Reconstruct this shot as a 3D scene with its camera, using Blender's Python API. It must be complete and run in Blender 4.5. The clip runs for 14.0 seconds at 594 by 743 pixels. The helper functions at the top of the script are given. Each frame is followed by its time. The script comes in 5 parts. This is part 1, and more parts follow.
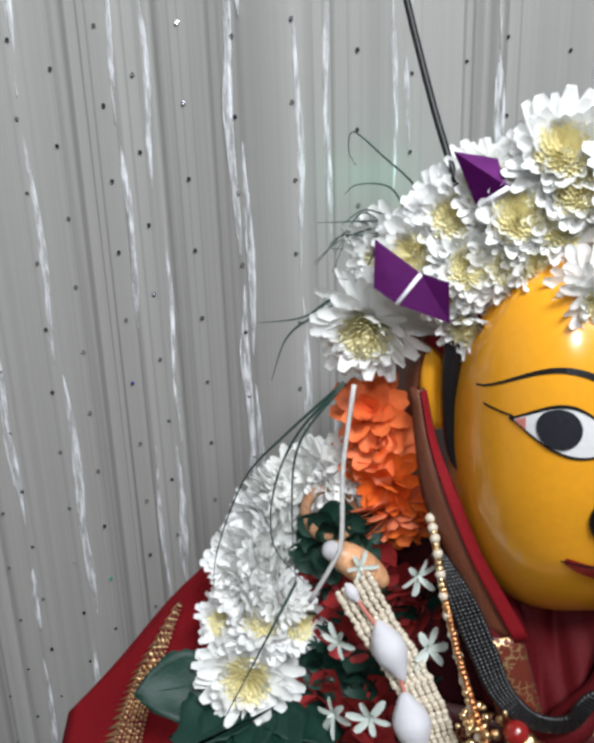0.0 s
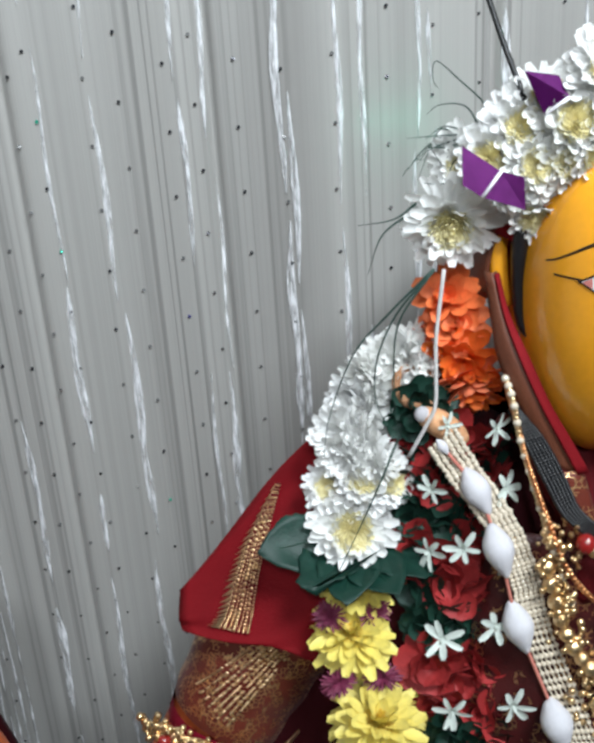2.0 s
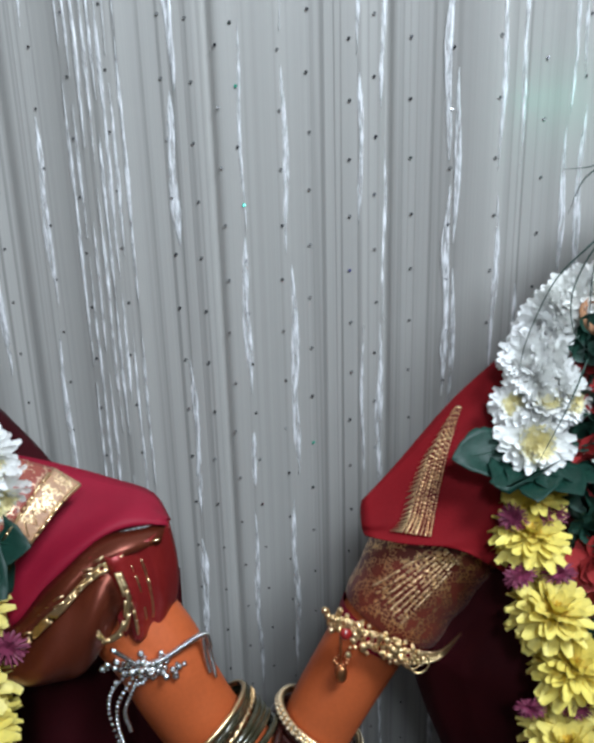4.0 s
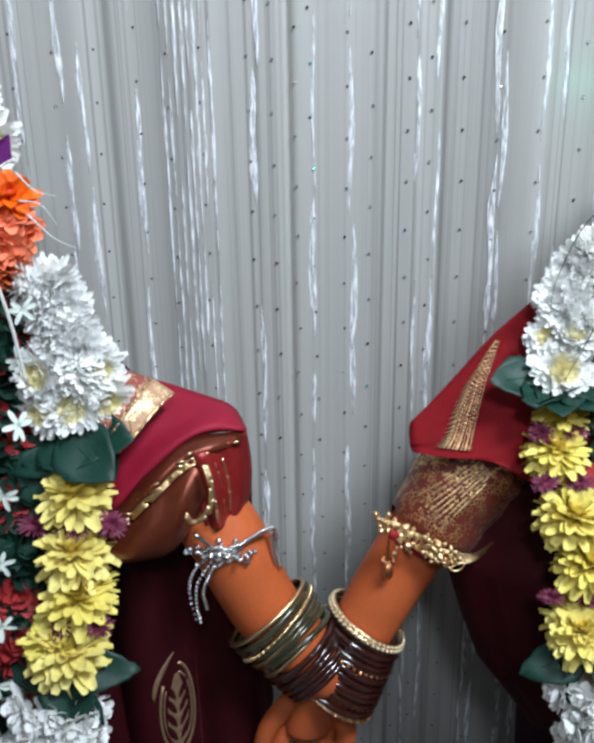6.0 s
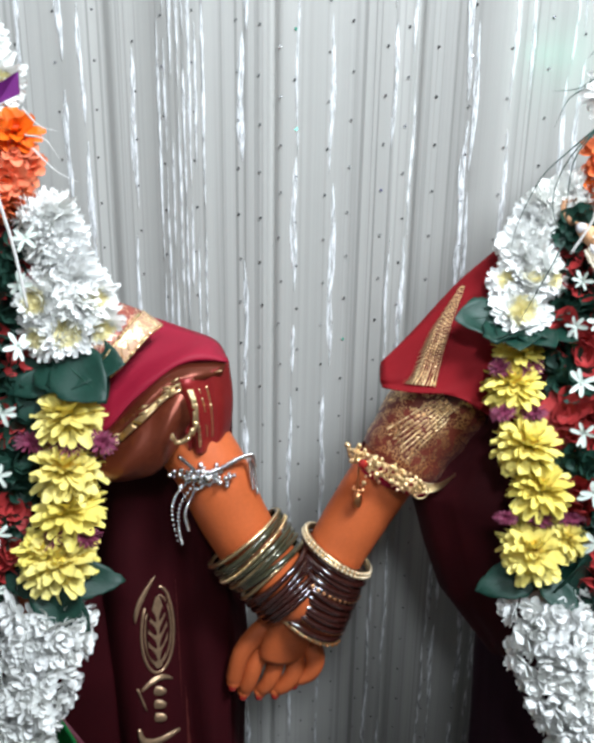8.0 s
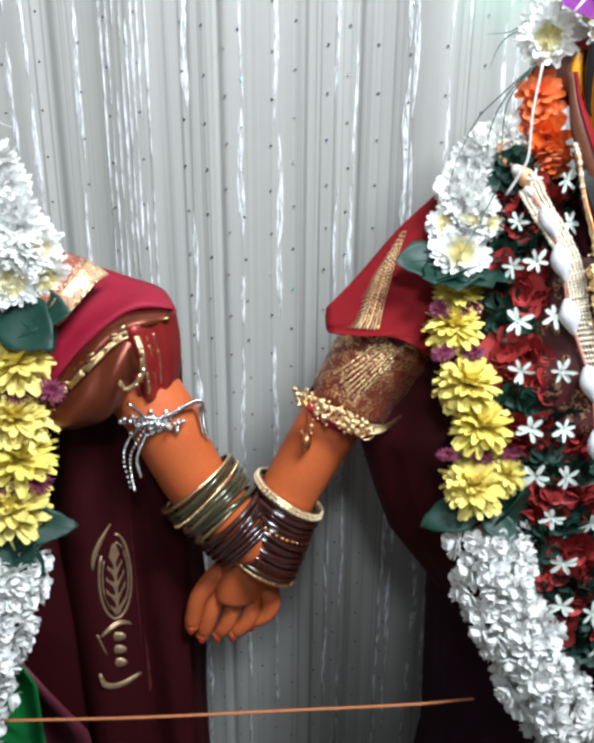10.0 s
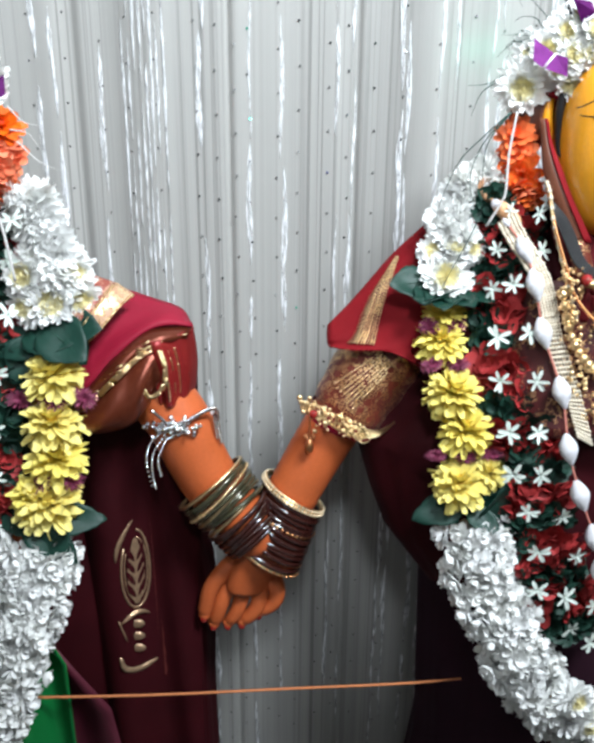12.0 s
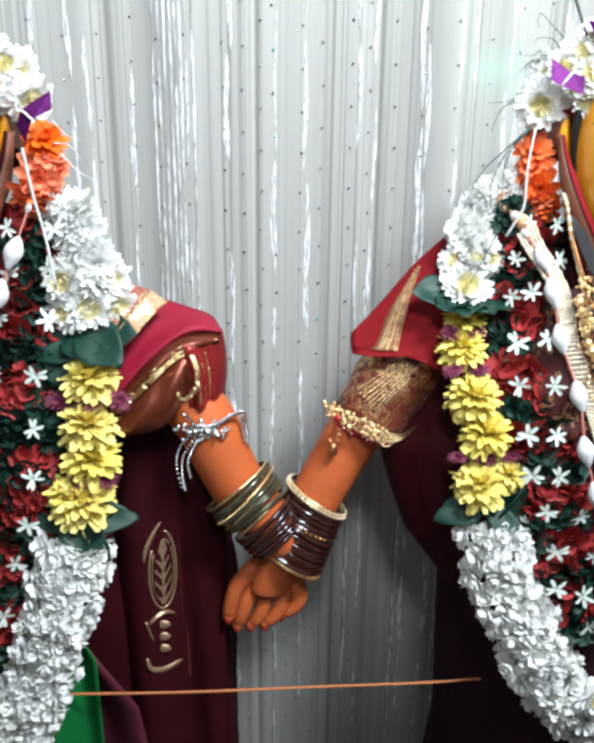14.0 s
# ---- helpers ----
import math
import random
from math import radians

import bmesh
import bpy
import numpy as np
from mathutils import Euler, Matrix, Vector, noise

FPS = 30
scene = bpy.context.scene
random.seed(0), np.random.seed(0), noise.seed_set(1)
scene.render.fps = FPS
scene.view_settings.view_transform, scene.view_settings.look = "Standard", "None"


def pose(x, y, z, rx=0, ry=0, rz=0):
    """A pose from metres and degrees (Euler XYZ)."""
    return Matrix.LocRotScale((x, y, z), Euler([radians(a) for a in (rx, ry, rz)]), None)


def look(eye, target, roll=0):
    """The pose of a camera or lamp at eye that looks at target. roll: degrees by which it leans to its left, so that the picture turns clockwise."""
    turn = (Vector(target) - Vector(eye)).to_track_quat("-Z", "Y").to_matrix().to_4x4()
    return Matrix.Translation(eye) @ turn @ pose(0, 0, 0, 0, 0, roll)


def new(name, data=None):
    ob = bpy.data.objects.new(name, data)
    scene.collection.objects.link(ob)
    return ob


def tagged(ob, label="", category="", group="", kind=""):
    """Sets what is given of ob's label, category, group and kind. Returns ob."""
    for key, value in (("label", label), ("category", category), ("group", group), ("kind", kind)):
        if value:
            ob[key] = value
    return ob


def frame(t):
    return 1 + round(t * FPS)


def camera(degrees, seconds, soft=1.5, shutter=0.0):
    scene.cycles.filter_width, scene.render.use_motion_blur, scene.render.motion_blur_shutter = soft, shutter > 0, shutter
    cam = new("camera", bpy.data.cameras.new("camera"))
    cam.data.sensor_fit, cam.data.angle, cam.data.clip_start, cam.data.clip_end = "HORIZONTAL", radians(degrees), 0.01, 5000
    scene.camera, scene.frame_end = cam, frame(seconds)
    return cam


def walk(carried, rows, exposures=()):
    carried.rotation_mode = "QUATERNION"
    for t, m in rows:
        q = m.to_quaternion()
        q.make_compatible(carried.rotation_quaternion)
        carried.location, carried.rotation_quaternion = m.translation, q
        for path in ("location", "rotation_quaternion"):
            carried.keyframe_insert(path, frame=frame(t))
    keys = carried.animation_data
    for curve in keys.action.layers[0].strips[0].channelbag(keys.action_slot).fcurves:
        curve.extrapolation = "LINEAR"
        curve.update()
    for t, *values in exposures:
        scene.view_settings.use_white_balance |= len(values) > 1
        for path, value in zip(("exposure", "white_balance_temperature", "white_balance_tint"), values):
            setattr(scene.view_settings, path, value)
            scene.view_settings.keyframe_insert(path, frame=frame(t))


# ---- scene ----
cam = camera(37.0, 14.0, soft=3.9)

PATH = [
    (0, (0.191, -0.364, 1.423), (0.162, 1.503, 0.708), -1.9),
    (0.5, (0.174, -0.405, 1.418), (0.188, 1.451, 0.673), -3.0),
    (1, (0.155, -0.43, 1.414), (0.213, 1.422, 0.66), -3.7),
    (1.5, (0.129, -0.443, 1.41), (0.217, 1.406, 0.651), -4.0),
    (2, (0.099, -0.457, 1.411), (0.218, 1.393, 0.66), -3.7),
    (2.5, (0.063, -0.476, 1.399), (0.193, 1.377, 0.658), -3.5),
    (3, (0.027, -0.492, 1.397), (0.15, 1.365, 0.666), -3.2),
    (3.5, (-0.003, -0.512, 1.39), (0.112, 1.349, 0.665), -2.5),
    (4, (-0.033, -0.54, 1.383), (0.061, 1.329, 0.678), -1.6),
    (6.3, (-0.053, -0.676, 1.371), (-0.068, 1.194, 0.661), -0.8),
    (6.5, (-0.05, -0.686, 1.371), (-0.061, 1.183, 0.659), -0.5),
    (7, (-0.051, -0.707, 1.37), (-0.046, 1.164, 0.664), -0.2),
    (7.5, (-0.062, -0.729, 1.351), (-0.043, 1.142, 0.646), 0.4),
    (8, (-0.054, -0.734, 1.339), (-0.012, 1.136, 0.632), 0.9),
    (8.5, (-0.049, -0.748, 1.335), (0.012, 1.12, 0.624), 1.1),
    (9, (-0.028, -0.729, 1.303), (0.055, 1.113, 0.527), 0.9),
    (11.3, (-0.041, -0.823, 1.361), (0.081, 1.02, 0.592), 0.4),
    (11.5, (-0.041, -0.831, 1.361), (0.08, 1.013, 0.595), 0.5),
    (12, (-0.046, -0.848, 1.361), (0.07, 1.004, 0.615), 0.5),
    (12.5, (-0.058, -0.867, 1.358), (0.057, 0.994, 0.636), 0.5),
    (13, (-0.078, -0.876, 1.354), (0.035, 0.993, 0.651), 0.5),
    (13.5, (-0.067, -0.877, 1.358), (0.046, 0.996, 0.667), 0.6),
    (14, (-0.072, -0.886, 1.354), (0.037, 0.986, 0.66), 0.6),
]
EXPOSURES = [(0.0, -0.66, 6480, 14), (1.0, -0.46, 6430, 13), (2.5, -0.45, 6190, 10), (4.0, -0.41, 5980, 10), (6.4, -0.08, 5990, 10), (7.5, 0.2, 6170, 10),
             (9.0, 0.32, 6240, 10), (12.5, 0.29, 6220, 10), (13.5, 0.44, 6240, 10), (14.0, 0.46, 6240, 10)]
walk(cam, [(t, look(eye, target, roll)) for t, eye, target, roll in PATH], EXPOSURES)

# ---- light ----
world = bpy.data.worlds.new("world")
scene.world = world
world.use_nodes = True
world.node_tree.nodes["Background"].inputs[0].default_value = (0.75, 0.85, 1.0, 1)
world.node_tree.nodes["Background"].inputs[1].default_value = 0.03


def area_lamp(name, eye, target, watts, sx, sy, colour):
    data = bpy.data.lights.new(name, "AREA")
    data.shape, data.size, data.size_y, data.energy, data.color = "RECTANGLE", sx, sy, watts, colour
    ob = new(name, data)
    ob.matrix_basis = look(eye, target)
    return ob


area_lamp("ceiling_light", (0.55, -0.84, 2.37), (0.05, 0.1, 1.15), 44, 0.46, 0.34, (0.90, 0.97, 1.0))
# added fill spot without a known source; soft cone keeps the lower part dim
spot = bpy.data.lights.new("front_fill_spot", "SPOT")
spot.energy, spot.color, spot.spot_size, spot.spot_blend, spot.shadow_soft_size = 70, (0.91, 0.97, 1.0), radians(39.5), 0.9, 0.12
new("front_fill_spot", spot).matrix_basis = look((0.0, -1.5, 2.3), (0.04, 0.1, 1.32))
glow = bpy.data.lights.new("green_led", "POINT")
glow.energy, glow.color, glow.shadow_soft_size = 0.022, (0.0, 1.0, 0.55), 0.006
new("green_led", glow).location = (0.245, 0.205, 1.325)


# ---- materials ----
def material(name, colour, rough=0.6, metal=0.0, vary=0.12, scale=40.0, fine=400.0, bump=0.15, stretch=(1, 1, 1), per_piece=0.0,
             sheen=0.0, coat=0.0, translucent=0.0, shine=0.5):
    m = bpy.data.materials.new(name)
    m.use_nodes = True
    nt = m.node_tree
    b = nt.nodes["Principled BSDF"]
    tc = nt.nodes.new("ShaderNodeTexCoord")
    mp = nt.nodes.new("ShaderNodeMapping")
    mp.inputs["Scale"].default_value = stretch
    nt.links.new(tc.outputs["Object"], mp.inputs["Vector"])
    big, small = nt.nodes.new("ShaderNodeTexNoise"), nt.nodes.new("ShaderNodeTexNoise")
    big.inputs["Scale"].default_value, small.inputs["Scale"].default_value = scale, fine
    for n in (big, small):
        n.inputs["Detail"].default_value = 4
        nt.links.new(mp.outputs[0], n.inputs["Vector"])
    add = nt.nodes.new("ShaderNodeMath")
    add.operation = "ADD"
    nt.links.new(big.outputs["Fac"], add.inputs[0])
    nt.links.new(small.outputs["Fac"], add.inputs[1])
    rng = nt.nodes.new("ShaderNodeMapRange")
    rng.inputs["From Min"].default_value, rng.inputs["From Max"].default_value = 0.6, 1.4
    rng.inputs["To Min"].default_value, rng.inputs["To Max"].default_value = 1 - vary, 1 + vary
    nt.links.new(add.outputs[0], rng.inputs["Value"])
    hsv = nt.nodes.new("ShaderNodeHueSaturation")
    hsv.inputs["Color"].default_value = (*colour, 1)
    nt.links.new(rng.outputs[0], hsv.inputs["Value"])
    if per_piece:
        info = nt.nodes.new("ShaderNodeObjectInfo")
        mul = nt.nodes.new("ShaderNodeMapRange")
        mul.inputs["To Min"].default_value, mul.inputs["To Max"].default_value = 1 - per_piece, 1 + per_piece
        nt.links.new(info.outputs["Random"], mul.inputs["Value"])
        nt.links.new(mul.outputs[0], hsv.inputs["Saturation"])
    nt.links.new(hsv.outputs[0], b.inputs["Base Color"])
    bp = nt.nodes.new("ShaderNodeBump")
    bp.inputs["Strength"].default_value, bp.inputs["Distance"].default_value = bump, 0.002
    nt.links.new(add.outputs[0], bp.inputs["Height"])
    nt.links.new(bp.outputs[0], b.inputs["Normal"])
    b.inputs["Roughness"].default_value, b.inputs["Metallic"].default_value = rough, metal
    b.inputs["Specular IOR Level"].default_value = shine
    b.inputs["Sheen Weight"].default_value, b.inputs["Coat Weight"].default_value = sheen, coat
    if translucent:
        thin, blend = nt.nodes.new("ShaderNodeBsdfTranslucent"), nt.nodes.new("ShaderNodeMixShader")
        nt.links.new(hsv.outputs[0], thin.inputs["Color"])
        blend.inputs[0].default_value = translucent
        nt.links.new(b.outputs[0], blend.inputs[1])
        nt.links.new(thin.outputs[0], blend.inputs[2])
        nt.links.new(blend.outputs[0], nt.nodes["Material Output"].inputs["Surface"])
    return m


def brocade(name, ground, zari, scale=60.0, cover=0.5, rough=0.4):
    """Silk with woven gold figures: cell-shaped figures of metal thread over the ground colour."""
    m = material(name, ground, rough=rough, vary=0.2, scale=30, fine=500, bump=0.2, sheen=0.05)
    nt = m.node_tree
    b = nt.nodes["Principled BSDF"]
    tc = nt.nodes["Texture Coordinate"]
    vor = nt.nodes.new("ShaderNodeTexVoronoi")
    vor.feature, vor.inputs["Scale"].default_value = "DISTANCE_TO_EDGE", scale
    nt.links.new(tc.outputs["Object"], vor.inputs["Vector"])
    wave = nt.nodes.new("ShaderNodeTexNoise")
    wave.inputs["Scale"].default_value = scale * 0.35
    nt.links.new(tc.outputs["Object"], wave.inputs["Vector"])
    less = nt.nodes.new("ShaderNodeMath")
    less.operation, less.inputs[1].default_value = "LESS_THAN", 0.09
    nt.links.new(vor.outputs["Distance"], less.inputs[0])
    gate = nt.nodes.new("ShaderNodeMath")
    gate.operation, gate.inputs[1].default_value = "GREATER_THAN", 1 - cover
    nt.links.new(wave.outputs["Fac"], gate.inputs[0])
    both = nt.nodes.new("ShaderNodeMath")
    both.operation = "MULTIPLY"
    nt.links.new(less.outputs[0], both.inputs[0])
    nt.links.new(gate.outputs[0], both.inputs[1])
    mix = nt.nodes.new("ShaderNodeMix")
    mix.data_type = "RGBA"
    nt.links.new(both.outputs[0], mix.inputs["Factor"])
    nt.links.new(b.inputs["Base Color"].links[0].from_socket, mix.inputs["A"])
    mix.inputs["B"].default_value = (*zari, 1)
    nt.links.new(mix.outputs["Result"], b.inputs["Base Color"])
    nt.links.new(both.outputs[0], b.inputs["Metallic"])
    return m


WHITE_PETAL = material("white_petal", (0.92, 0.92, 0.90), 0.6, vary=0.04, scale=80, fine=300, bump=0.05, per_piece=0.5, translucent=0.27, shine=0.25)
CREAM = material("cream_floret", (0.93, 0.86, 0.54), 0.6, translucent=0.2, vary=0.1, scale=200, fine=600)
BLOSSOM_PETAL = material("blossom_petal", (0.90, 0.90, 0.88), 0.55, vary=0.05, scale=80, fine=300, bump=0.05, per_piece=0.5, translucent=0.2, shine=0.3)
YELLOW_PETAL = material("yellow_petal", (0.84, 0.72, 0.19), 0.55, vary=0.14, scale=70, fine=300, bump=0.1, per_piece=0.08, translucent=0.18)
YELLOW_CENTRE = material("yellow_floret", (0.80, 0.58, 0.08), 0.6, vary=0.2, scale=200, fine=600)
PURPLE_PETAL = material("purple_petal", (0.17, 0.022, 0.06), 0.6, vary=0.3, scale=90, fine=400)
LEAF = material("leaf_green", (0.006, 0.032, 0.022), 0.5, vary=0.3, scale=35, fine=300, bump=0.12, shine=0.3)
LEAF_VEIN = material("leaf_vein", (0.012, 0.05, 0.032), 0.5, shine=0.3)
RED_CLOTH = material("red_paper_petal", (0.33, 0.022, 0.022), 0.65, vary=0.25, scale=60, fine=500)
GREEN_CLOTH = material("dark_green_petal", (0.006, 0.035, 0.022), 0.6, vary=0.3, scale=60, fine=500)
STAR_PETAL = material("tuberose_petal", (0.62, 0.68, 0.62), 0.5, vary=0.1, scale=120, fine=500, translucent=0.1)
ORANGE_PETAL = material("orange_petal", (0.88, 0.22, 0.075), 0.55, translucent=0.2, vary=0.15, scale=60, fine=400, per_piece=0.1)
FOIL = material("purple_foil", (0.12, 0.005, 0.13), 0.40, metal=0.55, vary=0.1, scale=30, fine=200, bump=0.05)
FOIL_EDGE = material("white_paper_edge", (0.8, 0.78, 0.82), 0.5)
WIRE = material("black_wire", (0.008, 0.008, 0.008), 0.5)
GRASS = material("dark_grass", (0.015, 0.04, 0.03), 0.6, vary=0.3)
THREAD = material("white_thread", (0.62, 0.6, 0.58), 0.9, vary=0.15, scale=300, fine=1200, bump=0.5)
FACE = material("yellow_face_paint", (0.84, 0.355, 0.018), 0.22, vary=0.07, scale=18, fine=250, bump=0.03, coat=0.3)
SKIN = material("orange_arm_paint", (0.47, 0.10, 0.026), 0.5, vary=0.12, scale=25, fine=300, bump=0.12)
PAINT_BLACK = material("black_paint", (0.008, 0.007, 0.008), 0.3)
PAINT_IRIS = material("dark_iris_paint", (0.022, 0.022, 0.028), 0.22, coat=0.4)
PAINT_WHITE = material("white_eye_paint", (0.74, 0.73, 0.72), 0.25, vary=0.04, coat=0.3)
PAINT_PINK = material("pink_eye_paint", (0.6, 0.2, 0.17), 0.3)
PAINT_RED = material("red_lip_paint", (0.32, 0.02, 0.015), 0.25, coat=0.3)
RED_SILK = material("red_silk", (0.195, 0.004, 0.008), 0.75, vary=0.2, scale=25, fine=900, bump=0.3, shine=0.2)
# RED_SILK again, darkened to paint in the chin's shadow
RED_SHADED = material("shaded_red_silk", (0.085, 0.003, 0.005), 0.7, vary=0.3, scale=20, fine=900, bump=0.3, shine=0.2)
PINK_SILK = material("crimson_silk", (0.23, 0.005, 0.022), 0.62, vary=0.16, scale=25, fine=900, bump=0.15, shine=0.25)
MAROON = material("maroon_silk", (0.032, 0.0018, 0.0038), 0.7, vary=0.35, scale=14, fine=800, bump=0.2, shine=0.14)
WINE = material("wine_silk", (0.075, 0.006, 0.017), 0.6, vary=0.25, scale=14, fine=800, bump=0.2)
PLUM = material("dark_plum_silk", (0.020, 0.005, 0.011), 0.8, vary=0.25, scale=14, fine=800, bump=0.2, shine=0.15)
GREEN_SILK = material("green_silk", (0.004, 0.13, 0.028), 0.5, vary=0.25, scale=20, fine=800, shine=0.3)
VEIL_EDGE = material("bronze_red_border", (0.14, 0.042, 0.020), 0.5, vary=0.3, scale=30, fine=700, bump=0.2)
BROCADE = brocade("copper_brocade", (0.12, 0.018, 0.008), (0.80, 0.52, 0.25), 300, 0.52, 0.45)
BROCADE_RED = brocade("red_gold_brocade", (0.13, 0.007, 0.007), (0.75, 0.45, 0.25), 320, 0.48, 0.42)
# darker copy of BROCADE_RED: chest shade is put into the colour
BROCADE_SHADED = brocade("shaded_red_brocade", (0.055, 0.004, 0.004), (0.6, 0.34, 0.17), 260, 0.45, 0.42)
SATIN = material("copper_shot_satin", (0.13, 0.027, 0.012), 0.33, metal=0.55, vary=0.22, scale=22, fine=900, bump=0.1)
SATIN_RED = material("red_shot_satin", (0.23, 0.014, 0.014), 0.38, metal=0.3, vary=0.2, scale=22, fine=900, bump=0.1)
BAND_SILK = material("copper_wine_band", (0.12, 0.020, 0.016), 0.42, metal=0.25, vary=0.25, scale=30, fine=900, bump=0.15)
GOLD_THREAD = material("pale_gold_thread", (0.50, 0.33, 0.20), 0.30, metal=0.7, vary=0.35, scale=160, fine=900, bump=0.3)
GOLD_WEAVE = brocade("gold_woven_border", (0.42, 0.24, 0.14), (0.85, 0.66, 0.4), 300, 0.55, 0.5)
PINK_BROCADE = brocade("copper_pink_brocade", (0.26, 0.060, 0.040), (0.80, 0.55, 0.38), 210, 0.52, 0.45)
GOLD = material("gold_metal", (0.85, 0.62, 0.34), 0.28, metal=1.0, vary=0.15, scale=200, fine=900, bump=0.2)
COPPER = material("copper_gold", (0.7, 0.32, 0.14), 0.3, metal=1.0, vary=0.2, scale=200, fine=900, bump=0.2)
SILVER = material("silver_metal", (0.72, 0.72, 0.72), 0.22, metal=1.0, vary=0.2, scale=200, fine=900, bump=0.2)
GLASS_DARK = material("dark_brown_glass", (0.03, 0.008, 0.006), 0.1, vary=0.3, scale=60, fine=300, coat=0.6)
GLASS_GREEN = material("olive_glass", (0.06, 0.055, 0.03), 0.15, metal=0.4, vary=0.3, scale=60, fine=300, coat=0.6)
PEARL = material("cream_pearl", (0.62, 0.54, 0.42), 0.25, vary=0.06, scale=100, fine=400, coat=0.5)
GOLD_PEARL = material("golden_pearl", (0.66, 0.52, 0.34), 0.25, metal=0.35, vary=0.1, scale=100, fine=400, coat=0.3)
BLACK_BEAD = material("black_bead", (0.005, 0.005, 0.006), 0.4)
COTTON = material("white_cotton", (0.72, 0.71, 0.74), 0.95, vary=0.05, scale=150, fine=1200, bump=0.15, translucent=0.2)
PINK_THREAD = material("pink_thread", (0.5, 0.17, 0.13), 0.8)
SHELL = material("peach_shell", (0.62, 0.33, 0.17), 0.4, vary=0.35, scale=60, fine=250, stretch=(1, 1, 4))
BROWN_RING = material("tan_twine", (0.36, 0.18, 0.09), 0.8, vary=0.2, scale=200, fine=900, bump=0.5)
ORANGE_STRING = material("orange_string", (0.5, 0.17, 0.06), 0.8, vary=0.2, scale=200, fine=900, bump=0.5)
RUBY = material("red_stone", (0.26, 0.012, 0.010), 0.12, coat=0.6)
# near-white: the curtain's highlights are put into this colour
GLINT = material("painted_glint", (0.93, 0.94, 0.96), 0.35, metal=0.1, vary=0.12, scale=60, fine=500, bump=0.8, stretch=(1, 1, 0.25))
PLASTER = material("plaster", (0.76, 0.76, 0.75), 0.9, vary=0.06, scale=4, fine=120)
FLOOR = material("grey_floor", (0.10, 0.09, 0.085), 0.5, vary=0.15, scale=5, fine=150)


def curtain_material():
    """Silver-grey voile with fine vertical pinstripes in groups."""
    m = bpy.data.materials.new("striped_voile")
    m.use_nodes = True
    nt = m.node_tree
    b = nt.nodes["Principled BSDF"]
    tc = nt.nodes.new("ShaderNodeTexCoord")

    def lines(freq, z):
        mp = nt.nodes.new("ShaderNodeMapping")
        mp.inputs["Scale"].default_value = (freq, 0.0, z)
        nt.links.new(tc.outputs["Object"], mp.inputs["Vector"])
        n = nt.nodes.new("ShaderNodeTexNoise")
        n.inputs["Scale"].default_value, n.inputs["Detail"].default_value = 1.0, 1.5
        nt.links.new(mp.outputs[0], n.inputs["Vector"])
        return n.outputs["Fac"]

    def ramp(source, a, b_, lo, hi):
        r = nt.nodes.new("ShaderNodeMapRange")
        for key, value in (("From Min", a), ("From Max", b_), ("To Min", lo), ("To Max", hi)):
            r.inputs[key].default_value = value
        nt.links.new(source, r.inputs["Value"])
        return r.outputs[0]

    def times(a, b_):
        n = nt.nodes.new("ShaderNodeMath")
        n.operation = "MULTIPLY"
        nt.links.new(a, n.inputs[0])
        nt.links.new(b_, n.inputs[1])
        return n.outputs[0]

    thin = ramp(lines(210, 0.5), 0.34, 0.48, 1.0, 0.0)
    group = ramp(lines(28, 0.15), 0.40, 0.58, 0.15, 1.0)
    stripe = times(thin, group)
    broad = ramp(lines(45, 0.3), 0.3, 0.7, 0.88, 1.07)
    weave = ramp(lines(900, 1.5), 0.3, 0.7, 0.95, 1.05)
    dark = ramp(stripe, 0.0, 1.0, 1.0, 0.60)
    value = times(times(broad, weave), dark)
    hsv = nt.nodes.new("ShaderNodeHueSaturation")
    hsv.inputs["Color"].default_value = (0.360, 0.352, 0.332, 1)
    nt.links.new(value, hsv.inputs["Value"])
    nt.links.new(hsv.outputs[0], b.inputs["Base Color"])
    bp = nt.nodes.new("ShaderNodeBump")
    bp.inputs["Strength"].default_value, bp.inputs["Distance"].default_value = 0.35, 0.0015
    nt.links.new(value, bp.inputs["Height"])
    nt.links.new(bp.outputs[0], b.inputs["Normal"])
    b.inputs["Roughness"].default_value = 0.42
    b.inputs["Sheen Weight"].default_value = 0.2
    return m


def sequin_material():
    """Small dark foil discs; one in a dozen has a sparkle of light painted into its colour."""
    m = material("sequin_foil", (0.09, 0.09, 0.1), 0.2, metal=0.6, vary=0.2)
    nt = m.node_tree
    info = nt.nodes.new("ShaderNodeObjectInfo")
    cr = nt.nodes.new("ShaderNodeValToRGB")
    cr.color_ramp.interpolation = "CONSTANT"
    cr.color_ramp.elements[0].color = (0.07, 0.07, 0.08, 1)
    cr.color_ramp.elements[1].position = 0.4
    cr.color_ramp.elements[1].color = (0.3, 0.3, 0.3, 1)
    for at, col in ((0.91, (0.05, 0.6, 0.4, 1)), (0.95, (0.12, 0.12, 0.5, 1)), (0.975, (0.7, 0.72, 0.72, 1))):
        cr.color_ramp.elements.new(at).color = col
    nt.links.new(info.outputs["Random"], cr.inputs[0])
    nt.links.new(cr.outputs[0], nt.nodes["Principled BSDF"].inputs["Base Color"])
    return m


